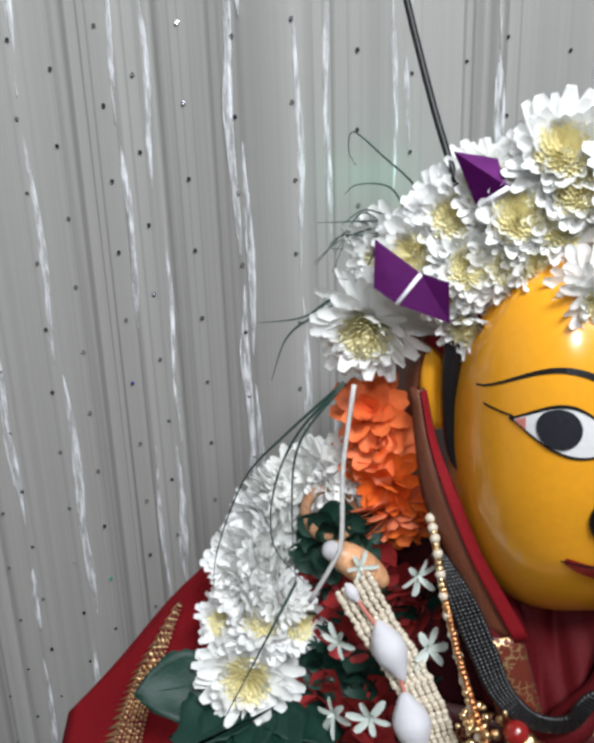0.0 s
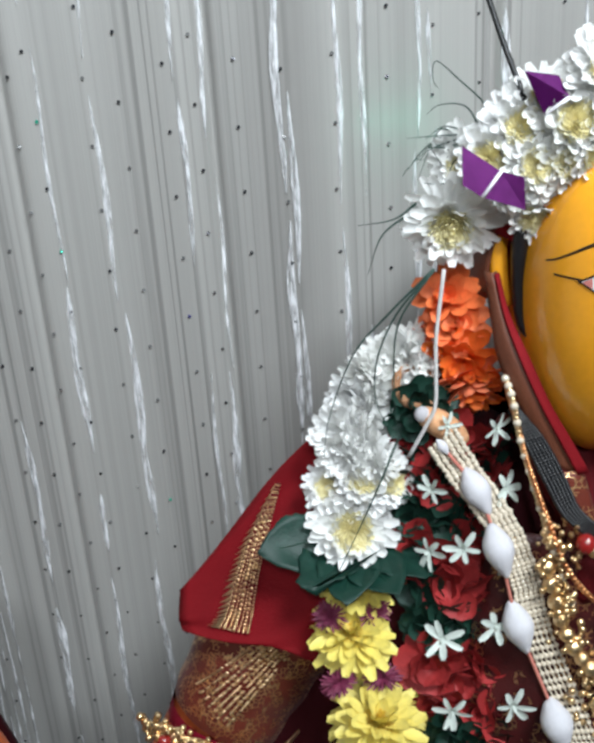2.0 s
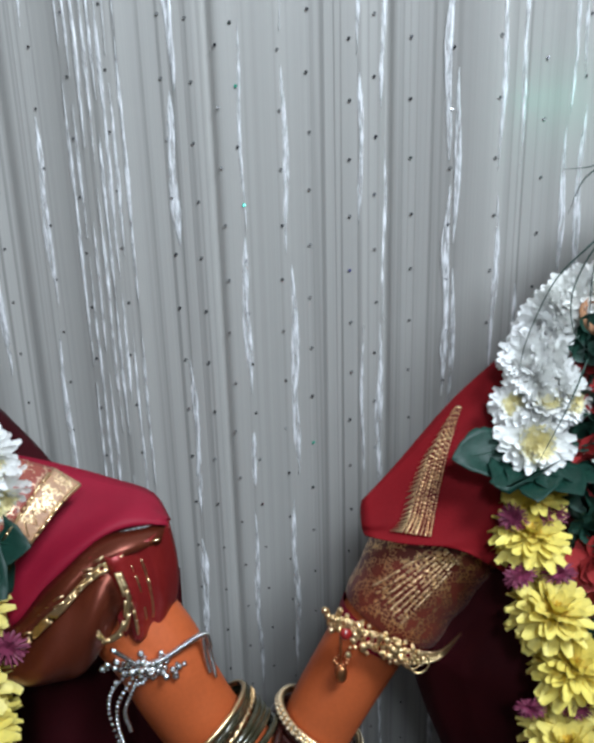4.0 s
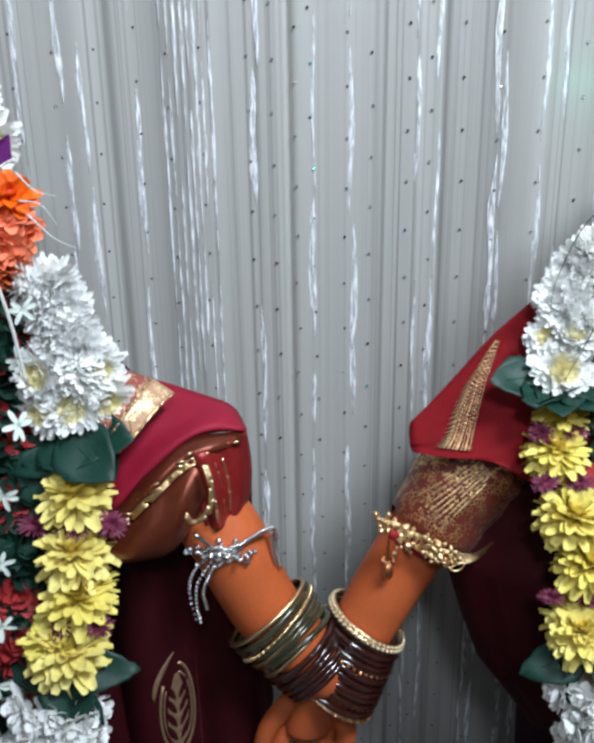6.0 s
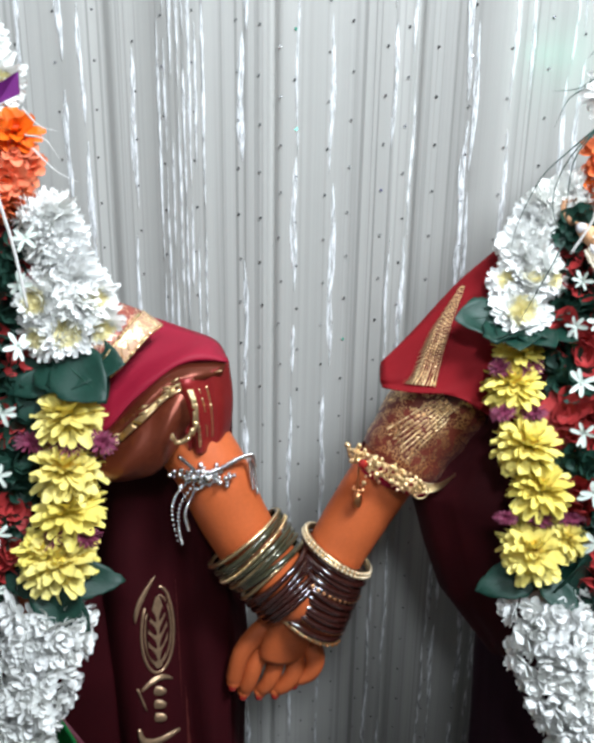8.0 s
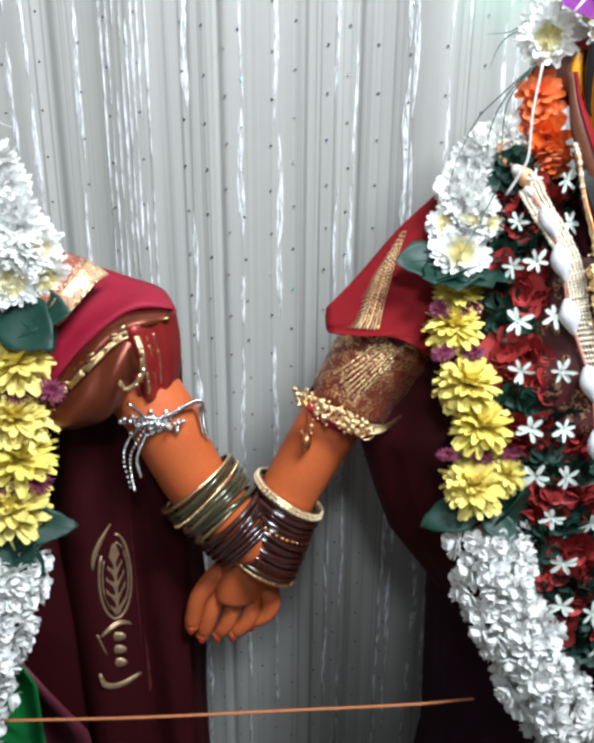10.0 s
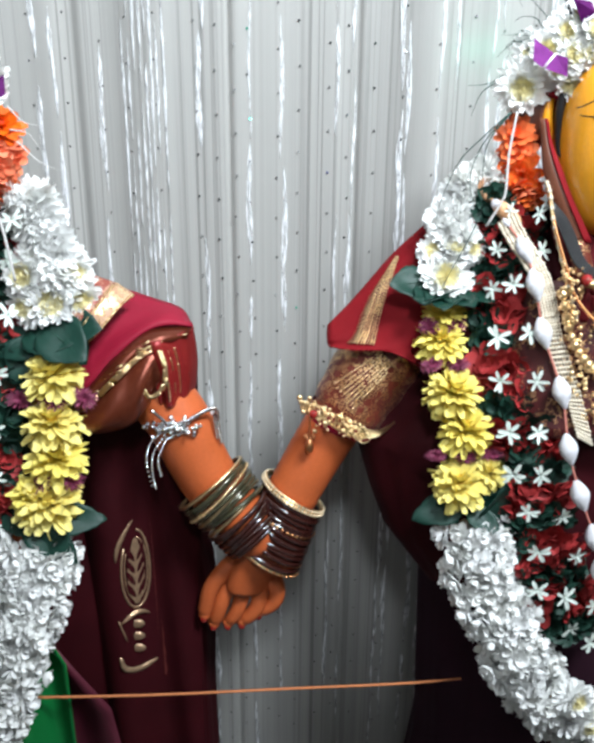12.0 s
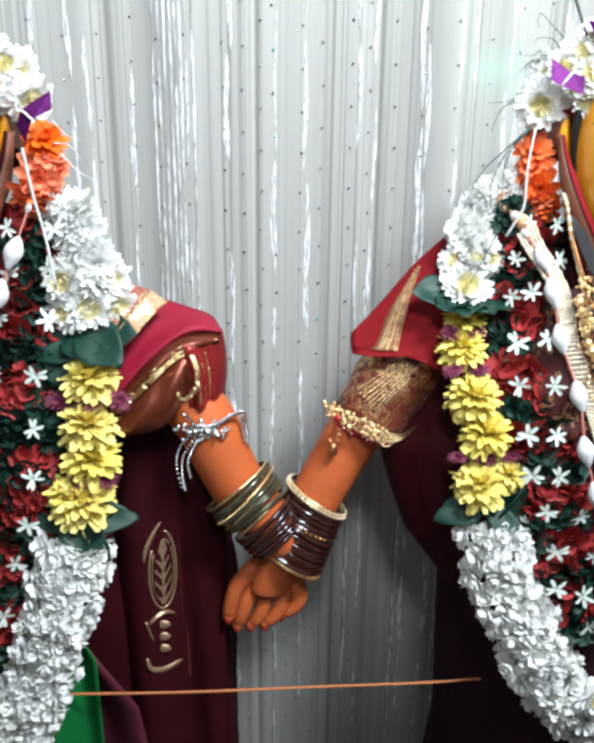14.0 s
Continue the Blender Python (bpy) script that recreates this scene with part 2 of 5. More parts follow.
def broken_glint(m):
    """Highlights of silver thread painted as near-white strips; alpha breaks them up in between."""
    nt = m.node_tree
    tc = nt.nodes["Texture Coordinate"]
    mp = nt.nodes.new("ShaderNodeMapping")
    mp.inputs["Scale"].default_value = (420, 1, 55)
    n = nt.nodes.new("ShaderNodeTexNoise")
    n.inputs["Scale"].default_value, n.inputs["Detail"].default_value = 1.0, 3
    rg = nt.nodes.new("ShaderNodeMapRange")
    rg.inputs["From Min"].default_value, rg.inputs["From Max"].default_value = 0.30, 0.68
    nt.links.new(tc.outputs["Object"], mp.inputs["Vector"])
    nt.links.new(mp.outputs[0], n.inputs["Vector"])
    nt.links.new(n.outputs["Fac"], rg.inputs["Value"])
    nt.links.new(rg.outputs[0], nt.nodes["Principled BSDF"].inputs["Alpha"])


broken_glint(GLINT)
VOILE, SEQUIN = curtain_material(), sequin_material()


# ---- mesh tools ----
def mesh_of(name, bm, *mats, smooth=True):
    me = bpy.data.meshes.new(name)
    bm.normal_update()
    bm.to_mesh(me)
    bm.free()
    for m in mats:
        me.materials.append(m)
    if smooth:
        for p in me.polygons:
            p.use_smooth = True
    return me


def part(name, bm, mat, parent, label="", smooth=True):
    """One mesh object under a thing or a part."""
    mats = mat if isinstance(mat, (tuple, list)) else (mat,)
    ob = new(name, mesh_of(name, bm, *mats, smooth=smooth))
    ob.parent = parent
    if label:
        ob["label"] = label
    return ob


def piece(name, me, parent, m):
    """An object on a shared mesh."""
    ob = new(name, me)
    ob.parent = parent
    ob.matrix_basis = m
    return ob


def thing(name, label, category, at=(0, 0, 0), group="", kind=""):
    ob = new(name)
    ob.empty_display_size = 0.02
    ob.location = at
    return tagged(ob, label, category, group, kind)


def facing(at, way, roll=0.0, size=1.0):
    """A pose at a point whose z axis looks along way."""
    q = Vector(way).to_track_quat("Z", "Y").to_matrix().to_4x4()
    return Matrix.Translation(at) @ q @ Matrix.Rotation(roll, 4, "Z") @ Matrix.Diagonal((size, size, size, 1))


def smooth_line(pts, n):
    """Points along a Catmull-Rom curve through pts."""
    p = [Vector(a) for a in pts]
    p = [2 * p[0] - p[1]] + p + [2 * p[-1] - p[-2]]
    out = []
    spans = len(p) - 3
    for k in range(n + 1):
        u = k / n * spans
        i = min(int(u), spans - 1)
        t = u - i
        a, b, c, d = p[i:i + 4]
        out.append(0.5 * ((2 * b) + (c - a) * t + (2 * a - 5 * b + 4 * c - d) * t * t + (3 * b - a - 3 * c + d) * t ** 3))
    return out


def tube(bm, pts, radius, sides=8, mat=0, flat=1.0, cap=True):
    """A tube along pts; radius is a number or a function of 0..1."""
    rings = []
    n = len(pts)
    normal = None
    for k, p in enumerate(pts):
        way = (pts[min(k + 1, n - 1)] - pts[max(k - 1, 0)]).normalized()
        if normal is None:
            normal = way.orthogonal().normalized()
        normal = (normal - way * normal.dot(way)).normalized()
        side = way.cross(normal)
        r = radius(k / (n - 1)) if callable(radius) else radius
        rings.append([bm.verts.new(p + r * (math.cos(a) * normal + flat * math.sin(a) * side))
                      for a in (2 * math.pi * j / sides for j in range(sides))])
    for a, b in zip(rings, rings[1:]):
        for j in range(sides):
            bm.faces.new((a[j], a[(j + 1) % sides], b[(j + 1) % sides], b[j])).material_index = mat
    if cap:
        bm.faces.new(rings[0][::-1]).material_index = mat
        bm.faces.new(rings[-1]).material_index = mat


def ball(bm, at, r, mat=0, u=8, v=6, shape=(1, 1, 1)):
    made = bmesh.ops.create_uvsphere(bm, u_segments=u, v_segments=v, radius=r,
                                     matrix=Matrix.Translation(at) @ Matrix.Diagonal((*shape, 1)))
    for f in {f for w in made["verts"] for f in w.link_faces}:
        f.material_index = mat


def sheet(bm, rows, mat=0, thick=0.0, close=False):
    """A surface through rows of points; with a thickness it gets a back and rims."""
    grid = [[bm.verts.new(p) for p in row] for row in rows]
    faces = []
    for a, b in zip(grid, grid[1:]):
        m = len(a)
        for j in range(m if close else m - 1):
            f = bm.faces.new((a[j], a[(j + 1) % m], b[(j + 1) % m], b[j]))
            f.material_index = mat
            faces.append(f)
    if thick:
        bm.normal_update()
        bmesh.ops.solidify(bm, geom=faces, thickness=thick)
    return grid


def ring(bm, centre, axis, r, wire, mat=0, n=40, sides=6, wobble=0.0):
    m = facing(centre, axis)
    pts = []
    for k in range(n):
        a = 2 * math.pi * k / n
        pts.append(m @ Vector((r * math.cos(a), r * math.sin(a), wobble * math.sin(6 * a))))
    rings = []
    z = Vector(axis).normalized()
    for p in pts:
        out = (p - Vector(centre)).normalized()
        rings.append([bm.verts.new(p + wire * (math.cos(b) * out + math.sin(b) * z)) for b in (2 * math.pi * j / sides for j in range(sides))])
    for k in range(n):
        a, b = rings[k], rings[(k + 1) % n]
        for j in range(sides):
            bm.faces.new((a[j], b[j], b[(j + 1) % sides], a[(j + 1) % sides])).material_index = mat


def petal(bm, azimuth, base, rise, length, width, curl, cup, tip=0.5, mat=0, at=(0, 0, 0), segs=4, twist=0.0, root=None):
    """One petal: leaves the axis at a radius and a rise (radians), bends by curl, is cupped across."""
    out = Vector((math.cos(azimuth), math.sin(azimuth), 0))
    side0 = Vector((-math.sin(azimuth), math.cos(azimuth), 0))
    p = Vector(at) + out * base
    rows = []
    for k in range(segs + 1):
        s = k / segs
        e = rise + curl * s
        way = out * math.cos(e) + Vector((0, 0, math.sin(e)))
        up = -out * math.sin(e) + Vector((0, 0, math.cos(e)))
        side = side0 * math.cos(twist * s) + up * math.sin(twist * s)
        w = width * (0.35 + 0.65 * math.sin(math.pi * min(1, 0.12 + s * 0.62)) if s < 0.8 else (tip + (1 - s) * 2.0))
        w = min(w, width)
        rows.append([bm.verts.new(p - side * w / 2 + up * cup * w), bm.verts.new(p), bm.verts.new(p + side * w / 2 + up * cup * w)])
        p = p + way * length / segs
    if root is not None:
        for j in range(2):
            bm.faces.new((root, rows[0][j + 1], rows[0][j])).material_index = mat
    for a, b in zip(rows, rows[1:]):
        for j in range(2):
            bm.faces.new((a[j], a[j + 1], b[j + 1], b[j])).material_index = mat


def flower_mesh(name, rings, mat, centre=None, seed=0):
    """rings: (count, base radius, rise in degrees, length, width, curl, cup, height)."""
    rnd = random.Random(seed)
    bm = bmesh.new()
    root = bm.verts.new((0, 0, -0.004))
    for count, base, rise, length, width, curl, cup, high in rings:
        off = rnd.random() * 6
        for k in range(count):
            petal(bm, off + 2 * math.pi * (k + rnd.uniform(-0.3, 0.3)) / count, base * rnd.uniform(0.7, 1.2), radians(rise + rnd.uniform(-13, 13)),
                  length * rnd.uniform(0.8, 1.12), width * rnd.uniform(0.8, 1.15), curl + rnd.uniform(-0.25, 0.25), cup * rnd.uniform(0.5, 1.4),
                  at=(0, 0, high), twist=rnd.uniform(-0.4, 0.4), root=root)
    return mesh_of(name, bm, mat)


def centre_mesh(name, mat, r=0.0125, high=0.008, count=80, seed=0):
    rnd = random.Random(seed)
    bm = bmesh.new()
    root = bm.verts.new((0, 0, high - 0.008))
    for k in range(count):
        a, q = k * 2.4, r * math.sqrt(k / count)
        petal(bm, a, q, radians(80 - 40 * q / r), 0.0042 * rnd.uniform(0.7, 1.2), 0.0032, 0.5, 0.3, at=(0, 0, high - 0.3 * q), segs=2, root=root)
    return mesh_of(name, bm, mat)


rnd = random.Random(7)

# white chrysanthemum, about 6 cm across
CHRYS = [flower_mesh("chrysanthemum_petals", (
    (25, 0.004, -18, 0.027, 0.0082, 0.45, 0.2, -0.006), (24, 0.004, 2, 0.026, 0.0080, 0.5, 0.22, -0.003), (21, 0.004, 20, 0.023, 0.0076, 0.55, 0.24, 0.0),
    (17, 0.005, 38, 0.018, 0.0070, 0.55, 0.25, 0.002), (12, 0.007, 54, 0.012, 0.0062, 0.4, 0.25, 0.003)), WHITE_PETAL, seed=s) for s in range(5)]
CHRYS_EYE = [centre_mesh("chrysanthemum_centre", CREAM, 0.0115, 0.0115, 100, seed=s) for s in range(3)]
DAISY = [flower_mesh("yellow_petals", (
    (20, 0.003, -50, 0.026, 0.0105, -0.3, 0.25, -0.005), (20, 0.003, -22, 0.028, 0.0100, 0.1, 0.28, -0.002),
    (20, 0.003, 4, 0.026, 0.0095, 0.25, 0.3, 0.001), (16, 0.003, 28, 0.021, 0.0088, 0.35, 0.3, 0.004), (12, 0.002, 52, 0.015, 0.0075, 0.4, 0.3, 0.006)), YELLOW_PETAL, seed=s) for s in range(4)]
DAISY_EYE = [centre_mesh("yellow_centre", YELLOW_CENTRE, 0.008, 0.008, seed=s) for s in range(2)]
ASTER = [flower_mesh("purple_petals", (
    (24, 0.003, -15, 0.022, 0.0035, -0.2, 0.2, 0), (22, 0.003, 12, 0.021, 0.0032, 0.1, 0.2, 0.003), (16, 0.002, 40, 0.014, 0.003, 0.1, 0.2, 0.005)),
    PURPLE_PETAL, seed=s) for s in range(3)]
BLOSSOM = [flower_mesh("blossom_petals", (
    (6, 0.001, 2, 0.0125, 0.0088, 0.5, 0.22, 0), (5, 0.001, 34, 0.011, 0.0082, 0.5, 0.22, 0.002), (3, 0.001, 62, 0.008, 0.007, 0.3, 0.2, 0.004)),
    BLOSSOM_PETAL, seed=s) for s in range(6)]
STAR = [flower_mesh("star_petals", ((6, 0.0012, 16, 0.0165, 0.0062, -0.3, 0.2, 0), (1, 0.0, 70, 0.006, 0.003, 0, 0.2, 0)), STAR_PETAL, seed=s) for s in range(4)]
RUFFLE_RED = [flower_mesh("red_ruffle", ((9, 0.004, 6, 0.024, 0.021, 0.5, 0.25, 0), (7, 0.002, 40, 0.017, 0.018, 0.4, 0.3, 0.003)), RED_CLOTH, seed=s) for s in range(4)]
RUFFLE_GREEN = [flower_mesh("green_ruffle", ((9, 0.004, 6, 0.024, 0.02, 0.5, 0.25, 0), (6, 0.002, 40, 0.017, 0.018, 0.4, 0.3, 0.003)), GREEN_CLOTH, seed=s) for s in range(3)]
ORANGE = [flower_mesh("orange_petals", (
    (9, 0.003, 0, 0.027, 0.014, 0.25, 0.22, 0), (8, 0.003, 25, 0.023, 0.013, 0.3, 0.25, 0.003), (6, 0.002, 55, 0.017, 0.011, 0.3, 0.25, 0.005)),
    ORANGE_PETAL, seed=s) for s in range(4)]


def leaf_mesh(name, length, width, bend, seed):
    """A pointed leaf along +x with a raised midrib, side veins and a rolled, uneven edge."""
    r = random.Random(seed)
    bm = bmesh.new()
    rows = []
    for k in range(15):
        s = k / 14
        w = width * math.sin(math.pi * s ** 0.75) ** 0.8 * 0.5 + 0.0004
        x = length * s
        row = []
        for j in range(-4, 5):
            q = j / 4
            row.append((x, w * q + 0.0015 * r.uniform(-1, 1) * abs(q), -bend * s * s * length + 0.18 * w * q * q + 0.0012 * math.sin(9 * s + 2 * q)))
        rows.append(row)
    sheet(bm, rows, 0, 0.0006)
    tube(bm, [Vector((length * k / 10, 0, -bend * (k / 10) ** 2 * length + 0.0006)) for k in range(11)], lambda s: 0.0011 * (1 - 0.8 * s), 5, 1)
    return mesh_of(name, bm, LEAF, LEAF_VEIN)


LEAVES = [leaf_mesh("leaf", 0.075, 0.046, 0.10 + 0.08 * s, s) for s in range(4)]
BROAD = [leaf_mesh("leaf", 0.070, 0.058, 0.03 + 0.03 * s, 20 + s) for s in range(3)]


def blade_pose(at, way, up=(0, -0.4, 1), size=1.0):
    """A pose whose x axis runs along way and whose z axis leans to up."""
    x = Vector(way).normalized()
    z = (Vector(up) - x * Vector(up).dot(x)).normalized()
    y = z.cross(x)
    m = Matrix((x, y, z)).transposed().to_4x4()
    return Matrix.Translation(at) @ m @ Matrix.Diagonal((size, size, size, 1))


# ---- the room ----
def slab(name, lo, hi, mat):
    bm = bmesh.new()
    bmesh.ops.create_cube(bm, size=1, matrix=Matrix.Translation([(a + b) / 2 for a, b in zip(lo, hi)]) @ Matrix.Diagonal((*[b - a for a, b in zip(lo, hi)], 1)))
    ob = new(name, mesh_of(name, bm, mat, smooth=False))
    return ob


tagged(slab("floor", (-2.1, -2.8, -0.1), (2.1, 0.6, 0.0), FLOOR), "plain grey floor under the two idols", "floor", kind="structure")
tagged(slab("ceiling", (-2.1, -2.8, 2.7), (2.1, 0.6, 2.8), PLASTER), "plain white ceiling of the room", "ceiling", kind="structure")
for n, lo, hi in (("wall_north", (-2.0, 0.5, 0), (2.0, 0.6, 2.7)), ("wall_south", (-2.0, -2.8, 0), (2.0, -2.7, 2.7)),
                  ("wall_west", (-2.1, -2.8, 0), (-2.0, 0.6, 2.7)), ("wall_east", (2.0, -2.8, 0), (2.1, 0.6, 2.7))):
    tagged(slab(n, lo, hi, PLASTER), "plain painted wall of the room", "wall", kind="structure")


# ---- the curtain ----
CREASES = ((-0.243, 0.010, 0.008), (-0.062, 0.009, 0.005), (0.092, 0.008, 0.004), (0.314, 0.010, 0.005), (-0.40, 0.012, 0.008), (0.43, 0.01, 0.007))


def cloth_y(x, z):
    """How the curtain hangs: slow pleats with a few sharp creases."""
    y = 0.250 + 0.009 * math.sin(x * 21 + 0.6) + 0.004 * math.sin(x * 57 + 1.0) + 0.002 * math.sin(x * 9 + z * 2.5)
    for at, deep, wide in CREASES:
        y += deep * math.exp(-((x - at) / wide) ** 2)
    return y


def build_curtain():
    bm = bmesh.new()
    xs = [-1.6 + 0.04 * k for k in range(25)] + [-0.6 + 0.0025 * k for k in range(481)] + [0.64 + 0.04 * k for k in range(25)]
    zs = [0.02 + 0.08 * k for k in range(33)]
    sheet(bm, [[(x, cloth_y(x, z), z) for x in xs] for z in zs])
    curtain = new("curtain", mesh_of("curtain", bm, VOILE))
    tagged(curtain, "silver-grey pinstriped voile curtain with sequins and painted thread glints", "curtain", kind="structure")
    r = random.Random(11)
    # strips that paint in highlights along the curtain's shiny threads
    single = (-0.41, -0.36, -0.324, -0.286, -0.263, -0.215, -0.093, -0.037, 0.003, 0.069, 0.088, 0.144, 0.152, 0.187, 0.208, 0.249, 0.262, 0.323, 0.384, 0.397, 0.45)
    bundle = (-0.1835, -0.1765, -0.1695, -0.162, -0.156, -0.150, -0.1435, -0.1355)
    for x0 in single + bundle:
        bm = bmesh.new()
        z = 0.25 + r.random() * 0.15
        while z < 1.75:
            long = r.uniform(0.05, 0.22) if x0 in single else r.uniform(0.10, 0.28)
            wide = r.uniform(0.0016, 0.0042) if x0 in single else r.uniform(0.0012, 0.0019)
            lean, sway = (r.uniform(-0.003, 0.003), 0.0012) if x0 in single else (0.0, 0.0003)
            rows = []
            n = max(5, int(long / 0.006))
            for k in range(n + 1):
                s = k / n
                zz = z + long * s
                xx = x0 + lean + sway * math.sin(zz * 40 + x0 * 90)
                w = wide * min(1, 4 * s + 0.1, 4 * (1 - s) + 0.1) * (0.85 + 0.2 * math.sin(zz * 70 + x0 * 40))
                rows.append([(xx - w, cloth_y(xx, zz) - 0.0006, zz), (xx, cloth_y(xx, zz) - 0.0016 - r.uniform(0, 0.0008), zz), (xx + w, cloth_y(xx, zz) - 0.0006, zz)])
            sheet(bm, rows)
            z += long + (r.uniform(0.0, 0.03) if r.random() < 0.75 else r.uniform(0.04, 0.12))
        part("glint_strip", bm, GLINT, curtain, "near-white strip painted as the glint of a silver thread")
    # sequins hang in columns, 5 cm apart
    cols = [(0.08, 1.25), (0.147, 1.222), (-0.034, 1.096), (0.227, 1.311), (-0.099, 1.104), (-0.052, 0.979), (-0.003, 1.174), (0.022, 1.055),
            (0.057, 1.131), (-0.147, 1.312)]
    cols += [(x, 1 + r.random() * 0.05) for x in (-0.43, -0.38, -0.33, -0.29, -0.25, -0.21, -0.18, -0.075, 0.113, 0.185, 0.262, 0.30, 0.33, 0.37, 0.41, 0.46)]
    bm = bmesh.new()
    bmesh.ops.create_circle(bm, cap_ends=True, segments=8, radius=0.0014)
    for f in list(bm.faces):
        up = bmesh.ops.extrude_face_region(bm, geom=[f])["geom"]
        bmesh.ops.translate(bm, vec=(0, 0, 0.0006), verts=[v for v in up if isinstance(v, bmesh.types.BMVert)])
    disc = mesh_of("sequin", bm, SEQUIN, smooth=False)
    rest, count = bmesh.new(), 0
    for x0, z0 in cols:
        z = z0 - 0.05 * int((z0 - 0.3) / 0.05)
        while z < 1.62:
            x = x0 + 0.0015 * math.sin(z * 5 + x0 * 30) + r.gauss(0, 0.0008) + (0.02 * (1.1 - z) if abs(x0 + 0.034) < 0.001 else 0)
            m = facing((x, cloth_y(x, z) - 0.0012, z), (r.uniform(-0.3, 0.3), -1, r.uniform(-0.35, 0.35)), r.random())
            if -0.13 < x < 0.24 and 0.93 < z < 1.45 and count < 290:
                piece("sequin", disc, curtain, m)
                count += 1
            else:
                bmesh.ops.create_circle(rest, cap_ends=True, segments=6, radius=0.0013, matrix=m)
            z += 0.05
    far = part("sequin_field", rest, SEQUIN, curtain, smooth=False)
    tagged(far, "small dark sequins scattered over the curtain", kind="stuff")


build_curtain()


# ---- the idols ----
def idol(sign, cx):
    """A standing idol as one plain mesh. sign: +1 for the one whose arm reaches to -x, -1 for its mirror."""
    bm = bmesh.new()

    def X(dx):
        return cx + sign * dx

    fy, fz, rx, ry = 0.012, 1.252, 0.0645, 0.068

    def face_y(dx, z):
        q = 1 - abs(dx / rx) ** 3.2 - (((z - fz) / 0.097) ** 2.5 if z > fz else ((fz - z) / 0.095) ** 1.9)
        y = fy - ry * max(q, 0.0) ** 0.5
        y -= 0.010 * math.exp(-(dx / 0.010) ** 2) * math.exp(-((z - 1.243) / 0.016) ** 2)
        return y - 0.003 * math.exp(-(dx / 0.02) ** 2 - ((z - 1.213) / 0.008) ** 2)

    # head: front from the profile above, back a plain ellipsoid
    rows = []
    for k in range(49):
        th = math.pi * k / 48
        row = []
        for j in range(72):
            ph = 2 * math.pi * j / 72
            s, c = math.sin(th), math.cos(th)
            dx = rx * s * math.cos(ph)
            z = fz + (0.097 if c > 0 else 0.095) * c
            back = math.sin(ph) > 0
            y = fy + 0.075 * s * math.sin(ph) if back else face_y(dx * 0.999, z)
            row.append((X(dx), y, z))
        rows.append(row)
    sheet(bm, rows, 0, close=True)
    # neck, dark maroon in place of shaded veil cloth, and a plain core for the body
    tube(bm, [Vector((cx, 0.05, z)) for z in (1.21, 1.16, 1.12, 1.08)], lambda s: 0.038 + 0.02 * s, 16, 7)
    tube(bm, [Vector((cx, 0.06, z)) for z in (1.12, 1.05, 0.9, 0.6, 0.3, 0.0)], lambda s: 0.07 + 0.03 * s, 16, 1)

    def patch(top, low, a, b, mat, lift=0.0007, n=22):
        grid = []
        for k in range(n + 1):
            u = a + (b - a) * k / n
            lo, hi = low(u), max(top(u), low(u) + 0.0002)
            grid.append([(X(-u), face_y(u, lo + (hi - lo) * j / 5) - lift, lo + (hi - lo) * j / 5) for j in range(6)])
        sheet(bm, grid, mat)

    for side in (1, -1):
        def span(p, q):
            return (p, q) if side > 0 else (-q, -p)

        def arch(u):
            w = (abs(u) - 0.008) / 0.050
            return 1.290 + 0.0095 * math.sin(math.pi * min(1, 1.02 * w)) - 0.0065 * w * w

        def lid(u, k):
            w = min(max((abs(u) - 0.0095) / 0.0375, 0), 1)
            return 1.2705 + 0.0065 * w + k * math.sin(math.pi * w ** 0.9)

        # brow, eye outline, white, pink corners, iris
        patch(lambda u: arch(u) + 0.0032 * (1 - 0.75 * (abs(u) - 0.008) / 0.050), arch, *span(0.008, 0.058), 2)
        patch(lambda u: lid(u, 0.0118) + 0.0009, lambda u: lid(u, -0.0078) - 0.0008, *span(0.0083, 0.0482), 2)
        patch(lambda u: 1.2785, lambda u: 1.2775, *span(0.047, 0.0560), 2, n=6)
        patch(lambda u: lid(u, 0.0112), lambda u: lid(u, -0.0072), *span(0.0100, 0.0468), 4, 0.0012)
        for p, q in ((0.0103, 0.0165), (0.0430, 0.0465)):
            patch(lambda u: lid(u, 0.0106), lambda u: lid(u, -0.0068), *span(p, q), 5, 0.0016, 6)
        ic = 0.0315 * side
        patch(lambda u: min(1.2768 + math.sqrt(max(0.0082 ** 2 - (u - ic) ** 2, 0)), lid(u, 0.0114)), lambda u: max(1.2768 - math.sqrt(max(0.0082 ** 2 - (u - ic) ** 2, 0)), lid(u, -0.0071)),
              ic - 0.0081, ic + 0.0081, 3, 0.0019)
        # side lock of hair and a nostril line
        lock = [Vector((X(-side * d), y, z)) for d, y, z in ((0.060, 0.006, 1.315), (0.0645, 0.002, 1.285), (0.0650, 0.000, 1.262), (0.0640, -0.003, 1.244), (0.060, -0.008, 1.235))]
        tube(bm, smooth_line(lock, 16), lambda s: 0.0050 * (1 - s) ** 0.6 + 0.0004, 6, 2, 1.0)
        nost = [Vector((X(-side * d), face_y(d, z) - 0.0006, z)) for d, z in ((0.007, 1.2475), (0.0135, 1.2475), (0.0165, 1.2395), (0.0145, 1.2315), (0.0085, 1.2285))]
